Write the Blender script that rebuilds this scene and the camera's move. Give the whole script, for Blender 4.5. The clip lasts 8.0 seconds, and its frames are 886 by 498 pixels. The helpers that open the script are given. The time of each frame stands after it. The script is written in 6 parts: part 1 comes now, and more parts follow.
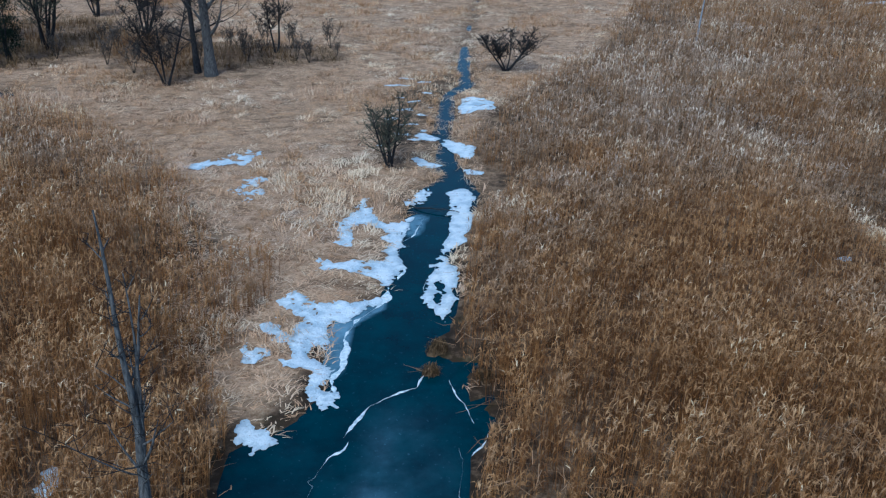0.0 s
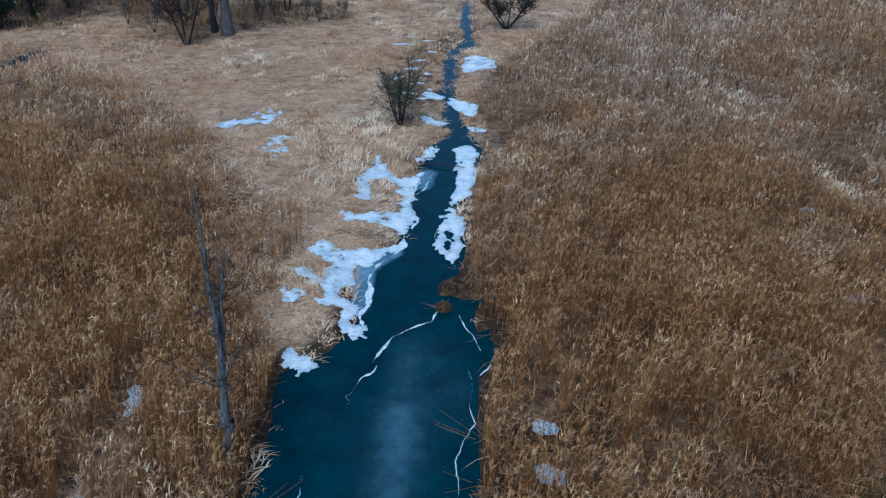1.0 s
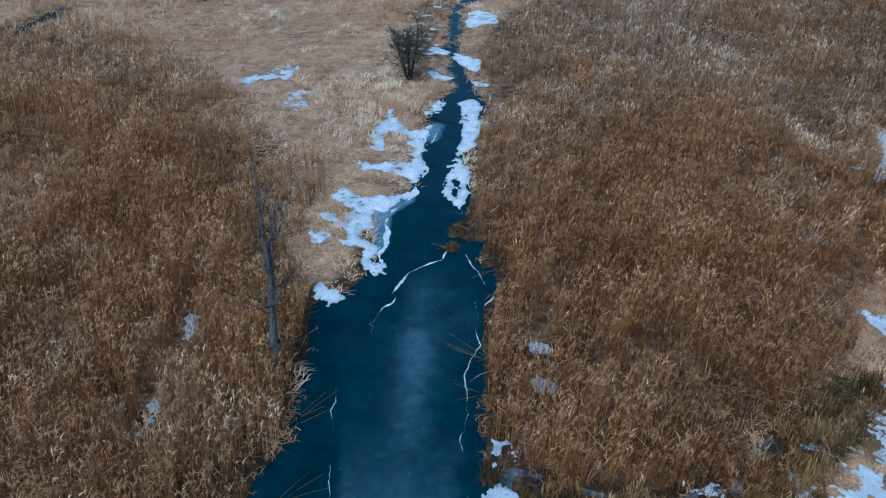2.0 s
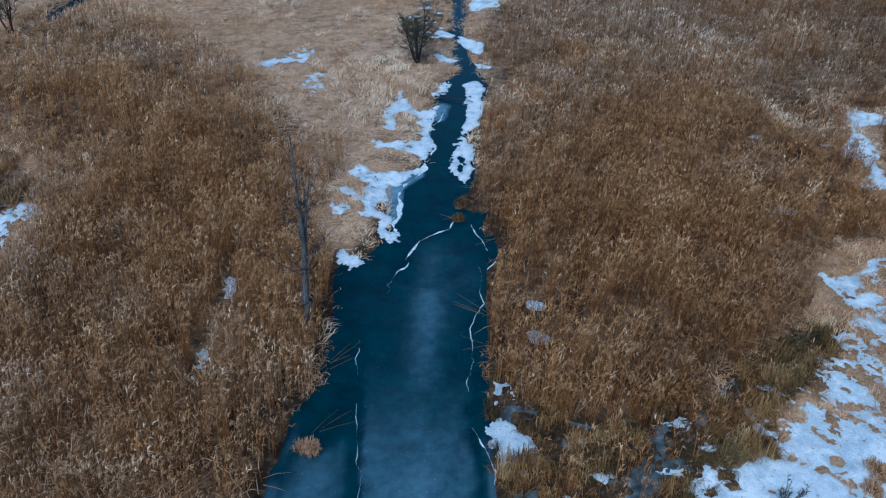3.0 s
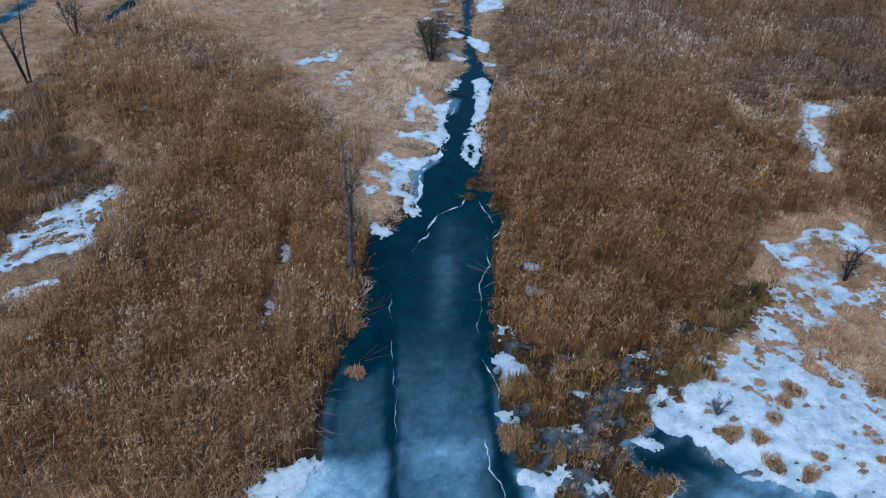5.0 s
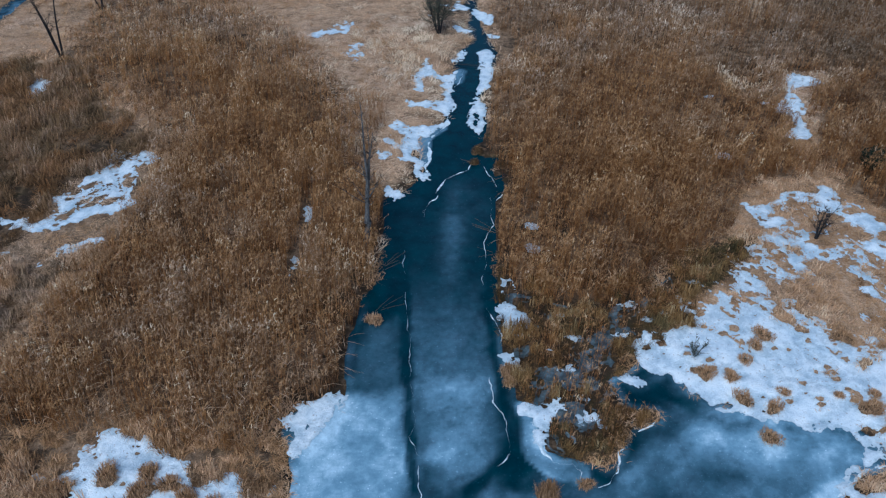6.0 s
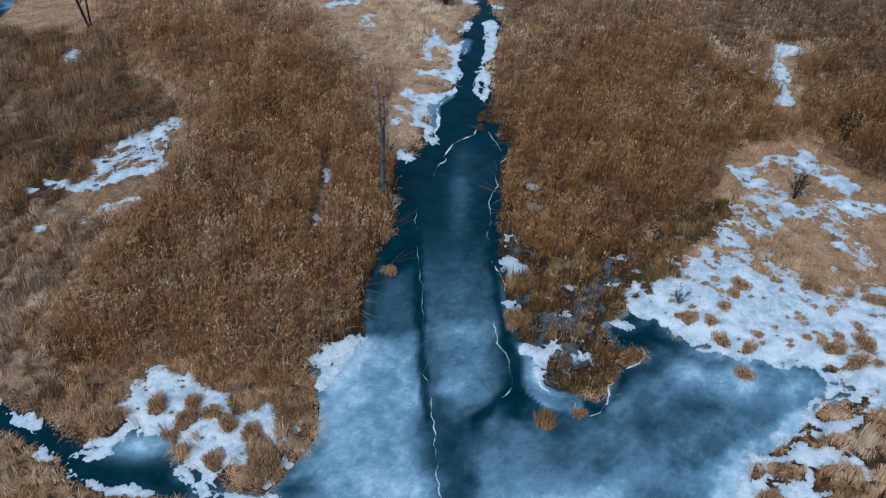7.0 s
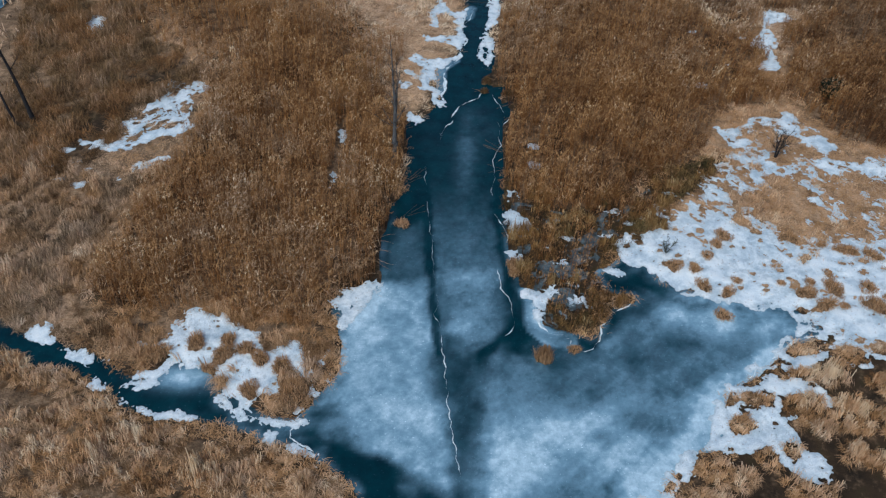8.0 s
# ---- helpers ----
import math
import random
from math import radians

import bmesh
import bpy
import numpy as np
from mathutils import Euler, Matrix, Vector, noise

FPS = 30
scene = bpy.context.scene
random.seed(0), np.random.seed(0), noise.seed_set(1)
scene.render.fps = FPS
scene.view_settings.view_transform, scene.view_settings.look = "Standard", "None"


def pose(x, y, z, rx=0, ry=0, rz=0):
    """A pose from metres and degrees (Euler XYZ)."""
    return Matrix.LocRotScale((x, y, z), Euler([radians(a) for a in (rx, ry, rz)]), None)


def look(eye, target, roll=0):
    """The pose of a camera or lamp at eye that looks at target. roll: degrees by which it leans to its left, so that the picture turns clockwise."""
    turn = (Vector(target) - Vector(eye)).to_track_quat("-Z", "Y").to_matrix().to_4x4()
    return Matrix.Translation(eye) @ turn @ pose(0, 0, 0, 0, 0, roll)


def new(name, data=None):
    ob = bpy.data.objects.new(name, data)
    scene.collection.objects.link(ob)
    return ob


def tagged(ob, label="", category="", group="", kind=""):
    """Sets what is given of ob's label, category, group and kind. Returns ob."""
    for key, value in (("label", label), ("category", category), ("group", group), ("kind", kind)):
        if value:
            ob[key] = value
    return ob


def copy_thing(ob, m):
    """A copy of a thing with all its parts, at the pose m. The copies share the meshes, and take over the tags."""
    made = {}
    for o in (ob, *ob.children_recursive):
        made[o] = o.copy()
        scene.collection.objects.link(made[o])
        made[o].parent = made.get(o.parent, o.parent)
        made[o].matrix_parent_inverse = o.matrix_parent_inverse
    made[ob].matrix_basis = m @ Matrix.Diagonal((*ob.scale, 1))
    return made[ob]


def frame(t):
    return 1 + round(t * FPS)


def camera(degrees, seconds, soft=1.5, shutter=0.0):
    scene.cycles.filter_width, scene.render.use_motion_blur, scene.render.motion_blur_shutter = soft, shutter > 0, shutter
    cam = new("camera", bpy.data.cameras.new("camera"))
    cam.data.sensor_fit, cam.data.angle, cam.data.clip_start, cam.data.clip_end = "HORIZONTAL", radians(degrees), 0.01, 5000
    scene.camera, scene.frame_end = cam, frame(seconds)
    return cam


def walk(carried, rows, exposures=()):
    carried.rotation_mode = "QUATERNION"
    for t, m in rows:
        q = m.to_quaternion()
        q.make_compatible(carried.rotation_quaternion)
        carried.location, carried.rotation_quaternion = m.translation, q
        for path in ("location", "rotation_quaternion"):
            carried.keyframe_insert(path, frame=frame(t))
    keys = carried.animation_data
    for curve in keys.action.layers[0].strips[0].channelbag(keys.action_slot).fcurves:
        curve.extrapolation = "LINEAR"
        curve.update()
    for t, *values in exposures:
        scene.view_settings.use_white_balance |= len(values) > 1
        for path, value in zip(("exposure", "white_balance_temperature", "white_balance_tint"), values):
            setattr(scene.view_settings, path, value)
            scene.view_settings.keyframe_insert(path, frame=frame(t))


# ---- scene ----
cam = camera(55.4, 8.0, 1.25)
PATH = [
    (0, (-0.028, 0.372, 12.902), (-0.047, 2.178, 12.044), 0.98),
    (0.5, (-0.232, -1.325, 13.882), (-0.246, 0.453, 12.966), 0.97),
    (1, (-0.407, -2.979, 14.870), (-0.418, -1.234, 13.894), 0.94),
    (1.5, (-0.556, -4.599, 15.866), (-0.566, -2.888, 14.831), 0.88),
    (2, (-0.684, -6.193, 16.868), (-0.694, -4.518, 15.775), 0.82),
    (2.2, (-0.730, -6.825, 17.270), (-0.740, -5.165, 16.155), 0.79),
    (2.6, (-0.815, -8.082, 18.077), (-0.826, -6.443, 16.930), 0.72),
    (3.3, (-0.945, -10.263, 19.495), (-0.960, -8.627, 18.345), 0.60),
    (3.5, (-0.979, -10.884, 19.902), (-0.996, -9.247, 18.752), 0.56),
    (4, (-1.062, -12.432, 20.921), (-1.081, -10.796, 19.770), 0.47),
    (4.2, (-1.094, -13.051, 21.329), (-1.115, -11.415, 20.178), 0.43),
    (4.6, (-1.160, -14.288, 22.147), (-1.183, -12.664, 20.980), 0.36),
    (5.3, (-1.282, -16.453, 23.584), (-1.309, -14.863, 22.371), 0.25),
    (5.5, (-1.319, -17.072, 23.995), (-1.347, -15.492, 22.769), 0.22),
    (6, (-1.422, -18.618, 25.025), (-1.453, -17.064, 23.766), 0.15),
    (6.5, (-1.540, -20.163, 26.059), (-1.573, -18.636, 24.768), 0.10),
    (7, (-1.677, -21.705, 27.095), (-1.712, -20.205, 25.773), 0.07),
    (7.5, (-1.838, -23.239, 28.136), (-1.872, -21.767, 26.782), 0.06),
    (8, (-2.026, -24.761, 29.182), (-2.059, -23.320, 27.796), 0.08),
]
walk(cam, [(t, look(eye, target, roll)) for t, eye, target, roll in PATH], [(0.0, 0.08, 4740, -2), (2.0, -0.03, 4670, -2), (3.5, -0.07, 4720, 0), (5.5, -0.06, 5000, 2), (7.0, -0.05, 5350, 2), (8.0, -0.02, 5850, 3)])

# ---- light: an even, overcast winter sky ----
SUN_TURN, SUN_UP = 205.0, 54.0
world = bpy.data.worlds.new("overcast_sky")
scene.world = world
world.use_nodes = True
wn, wl = world.node_tree.nodes, world.node_tree.links
sky = wn.new("ShaderNodeTexSky")
sky.sky_type, sky.sun_disc = "NISHITA", False
sky.sun_elevation, sky.sun_rotation = radians(SUN_UP), radians(SUN_TURN)
sky.dust_density, sky.ozone_density = 3.0, 1.5
wl.new(sky.outputs[0], wn["Background"].inputs[0])
wn["Background"].inputs[1].default_value = 0.12
sun = new("sun", bpy.data.lights.new("sun", "SUN"))
sun.data.energy, sun.data.angle, sun.data.color = 1.3, radians(14), (1.0, 0.95, 0.88)
sun.matrix_world = pose(0, 0, 60, 90 - SUN_UP, 0, 180 - SUN_TURN)


# ---- noise and plan arithmetic ----
def lattice(ix, iy, seed):
    n = (ix.astype(np.int64) * 374761393 + iy.astype(np.int64) * 668265263 + seed * 97463477) & 0xFFFFFFFF
    n = ((n ^ (n >> 13)) * 1274126177) & 0xFFFFFFFF
    return ((n ^ (n >> 16)) & 0xFFFF) / 65535.0


def soft_noise(x, y, seed=0):
    ix, iy = np.floor(x), np.floor(y)
    u, v = x - ix, y - iy
    u, v = u * u * (3 - 2 * u), v * v * (3 - 2 * v)
    a, b = lattice(ix, iy, seed), lattice(ix + 1, iy, seed)
    c, d = lattice(ix, iy + 1, seed), lattice(ix + 1, iy + 1, seed)
    return (a * (1 - u) + b * u) * (1 - v) + (c * (1 - u) + d * u) * v


def fbm(x, y, size, octaves=4, seed=0, fade=0.52):
    """Fractal noise, about -1 to 1, whose largest lumps are size metres."""
    total, gain, norm = 0.0, 1.0, 0.0
    for k in range(octaves):
        s = 2.03 ** k / size
        total = total + gain * (soft_noise(x * s + 17.3 * k, y * s - 9.1 * k, seed + k) * 2 - 1)
        norm += gain
        gain *= fade
    return total / norm * 1.5


def ragged(x, y, size, seed):
    """Torn, fine-grained noise, for broken edges and scattered crumbs."""
    u, v = x + 0.35 * size * fbm(x, y, size * 0.5, 3, seed + 60), y + 0.35 * size * fbm(x, y, size * 0.5, 3, seed + 70)
    return fbm(u, v, size, 6, seed, 0.76)


def step(a, b, x):
    t = np.clip((x - a) / (b - a), 0, 1)
    return t * t * (3 - 2 * t)


def rounded(points, n=4):
    """A closed outline through the points, rounded."""
    p = np.array(points, float)
    a, b, c, d = np.roll(p, 1, 0), p, np.roll(p, -1, 0), np.roll(p, -2, 0)
    out = []
    for k in range(n):
        t = k / n
        out.append(0.5 * (2 * b + (c - a) * t + (2 * a - 5 * b + 4 * c - d) * t * t + (3 * b - a - 3 * c + d) * t ** 3))
    return np.stack(out, 1).reshape(-1, 2)


def inside(x, y, outline):
    """How far each place lies inside an outline (outside: minus), in metres."""
    best, odd = np.full(x.shape, 1e9), np.zeros(x.shape, bool)
    for (ax, ay), (bx, by) in zip(outline, np.roll(outline, -1, 0)):
        ex, ey = bx - ax, by - ay
        t = np.clip(((x - ax) * ex + (y - ay) * ey) / (ex * ex + ey * ey + 1e-9), 0, 1)
        best = np.minimum(best, (x - ax - t * ex) ** 2 + (y - ay - t * ey) ** 2)
        if ay != by:
            odd ^= ((ay > y) != (by > y)) & (x < ex * (y - ay) / ey + ax)
    return np.where(odd, 1, -1) * np.sqrt(best)


def near_line(x, y, line):
    best = np.full(np.shape(x), 1e9)
    for (ax, ay), (bx, by) in zip(line[:-1], line[1:]):
        ex, ey = bx - ax, by - ay
        t = np.clip(((x - ax) * ex + (y - ay) * ey) / (ex * ex + ey * ey + 1e-9), 0, 1)
        best = np.minimum(best, np.hypot(x - ax - t * ex, y - ay - t * ey))
    return best


def hummocks(x, y, cell, share, small, large, seed):
    """How far a place lies outside the nearest of many scattered round hummocks."""
    best = np.full(x.shape, 9.0)
    ix, iy = np.floor(x / cell), np.floor(y / cell)
    for i in (-1, 0, 1):
        for j in (-1, 0, 1):
            a, b = ix + i, iy + j
            cx, cy = (a + lattice(a, b, seed)) * cell, (b + lattice(a, b, seed + 1)) * cell
            r = small + (large - small) * lattice(a, b, seed + 2) ** 1.5
            s = 1 + 0.7 * lattice(a, b, seed + 4)
            best = np.minimum(best, np.where(lattice(a, b, seed + 3) < share, np.hypot((x - cx) / s, (y - cy) * 1.1) - r, 9.0))
    return best


def south_mounds(x, y):
    """The large grass hummocks south-east of the pond."""
    return hummocks(x, y, 1.45, 0.85, 0.35, 0.82, 172) + 0.16 * fbm(x, y, 0.5, 3, 173)


class Field:
    """Values on a grid of places, read between them."""

    def __init__(self, x0, x1, y0, y1, cell):
        self.x0, self.y0, self.cell = x0, y0, cell
        self.gx, self.gy = np.meshgrid(np.arange(x0, x1 + cell, cell), np.arange(y0, y1 + cell, cell), indexing="ij")
        self.values = None

    def __call__(self, x, y):
        u = np.clip((x - self.x0) / self.cell, 0, self.gx.shape[0] - 1.001)
        v = np.clip((y - self.y0) / self.cell, 0, self.gx.shape[1] - 1.001)
        i, j = u.astype(int), v.astype(int)
        u, v = u - i, v - j
        f = self.values
        return (f[i, j] * (1 - u) + f[i + 1, j] * u) * (1 - v) + (f[i, j + 1] * (1 - u) + f[i + 1, j + 1] * u) * v


# ---- the plan: creek, pond and side arm ----
BANK_WEST = [(2.27, 86), (1.22, 72), (0.72, 64), (0.4, 59.2), (0.1, 55), (0.3, 50.7), (-0.5, 48.7), (-0.8, 46.3), (-0.9, 43), (-1.0, 40.2),
             (-0.7, 37.7), (-0.8, 35.7), (-0.4, 34.8), (-1.3, 33), (-1.7, 30.9), (-1.9, 28.5), (-1.9, 26.4), (-2.1, 24.1), (-2.6, 23.1),
             (-3.35, 22.2), (-3.45, 21), (-3.4, 19.8), (-3.3, 18.5), (-3.7, 17.5), (-4.2, 16.6), (-5.0, 16.2), (-4.9, 14), (-4.8, 11.7),
             (-4.9, 10.1), (-5.3, 9), (-5.5, 7.5), (-5.7, 5.6), (-5.7, 3.0), (-6.9, 2.6), (-7.7, 1.7), (-7.2, 0.3), (-7.1, -1.6),
             (-7.2, -2.7), (-8.1, -4.1), (-8.9, -4.8)]
ARM_BANKS = [(-10.9, -4.0), (-12.1, -3.2), (-12.9, -2.2), (-14.6, -2.1), (-15.7, -2.8), (-18.4, -1.3), (-20.9, -0.7), (-22.9, 0.3), (-28, 1.8), (-28, 0.4), (-22.3, -1.1),
             (-20.4, -2.1), (-18, -2.7), (-16.7, -3.5), (-15, -4.5), (-13, -4.9), (-11.4, -5.1), (-10.1, -5.5), (-8.5, -6), (-7.2, -6.7),
             (-6.4, -7.3), (-5.6, -8.2), (-4.7, -11), (-3.4, -14), (-1.4, -15.4)]
POND_EAST = [(1.2, -15.3), (3.6, -13.8), (4.8, -11), (5.8, -7.9), (6.5, -7.1), (7.4, -6), (8.8, -5.6), (8.9, -4.5), (9.4, -3.15), (10.5, -2.35), (11.9, -1.1),
             (13.2, -0.1), (14.5, 0.4), (14.2, 1.1), (13.5, 2.05), (12.7, 2.25), (10.9, 2.4), (9.8, 2.7), (8.6, 3.1), (8.0, 3.5), (7.05, 4.5), (6.4, 5.5),
             (5.5, 4.5), (4.9, 4.2), (5.1, 3.4), (5.4, 2.75), (6.3, 2.7), (6.3, 2.25), (5.3, 1.7), (4.9, 1.1), (4.6, 0.55), (4.15, -0.1), (3.55, 0.15), (2.8, 0.4),
             (2.1, 0.4), (1.8, 1.0), (1.7, 1.8), (1.65, 2.75), (1.2, 2.7), (0.9, 2.95), (0.85, 3.6), (0.7, 4.5)]
BANK_EAST = [(0.5, 5.3), (0.6, 7), (0.4, 8), (0.3, 9.6), (0.4, 12.5), (0.4, 14.2), (0.5, 16), (0.9, 17.1), (0.7, 18.1), (0.5, 18.9),
             (0.1, 19.8), (-0.2, 20.2), (-0.7, 21.2), (-0.3, 21.5), (0, 22.7), (0.2, 24.6), (0.1, 26.2), (0, 27.3), (0.5, 29.6), (1, 32.5),
             (0.7, 33.7), (0.3, 35.8), (0.1, 37.7), (-0.3, 39.3), (-0.2, 42.6), (-0.1, 45.7), (0, 48.5), (1.1, 50.8), (0.9, 55.1),
             (0.9, 59.3), (0.82, 64), (1.28, 72), (2.33, 86)]
SIDE_STREAMS = [[(-26.2, 41.8), (-25.8, 44), (-25.3, 46.5)], [(-36, 26), (-35, 31), (-34.5, 37), (-33.6, 43), (-33, 48)]]
wet = Field(-46, 56, -18, 92, 0.2)
wet.values = inside(wet.gx, wet.gy, rounded(BANK_WEST + ARM_BANKS + POND_EAST + BANK_EAST, 3))
for line in SIDE_STREAMS:
    wet.values = np.maximum(wet.values, 0.52 - near_line(wet.gx, wet.gy, line))
# Small inlets added to the east bank, standing in for its deep shade.
for hx, hy, hr in ((0.35, 19.9, 0.30), (1.0, 18.7, 0.30), (0.85, 17.8, 0.22), (0.75, 20.1, 0.2)):
    wet.values = np.maximum(wet.values, hr - np.hypot((wet.gx - hx) * 0.8, wet.gy - hy))


def water_depth(x, y):
    """Metres inside the water's edge; on land minus."""
    return wet(x, y) + 0.16 * fbm(x, y, 1.1, 4, 11)


def ground_height(x, y):
    out = -water_depth(x, y)
    land = 0.015 + 0.15 * step(0, 1.3, out) + 0.07 * fbm(x, y, 1.6, 3, 21) * step(0.1, 1.5, out) + 0.25 * fbm(x, y, 14, 2, 5) * step(3, 9, out)
    land = land - 0.09 * step(0.16, 0.5, -fbm(x, y, 1.1, 4, 163)) * step(0.1, 0.5, zone["fen_east"](x, y))
    return np.where(out > 0, land, -0.5 * step(0, 0.9, -out) - 0.02)


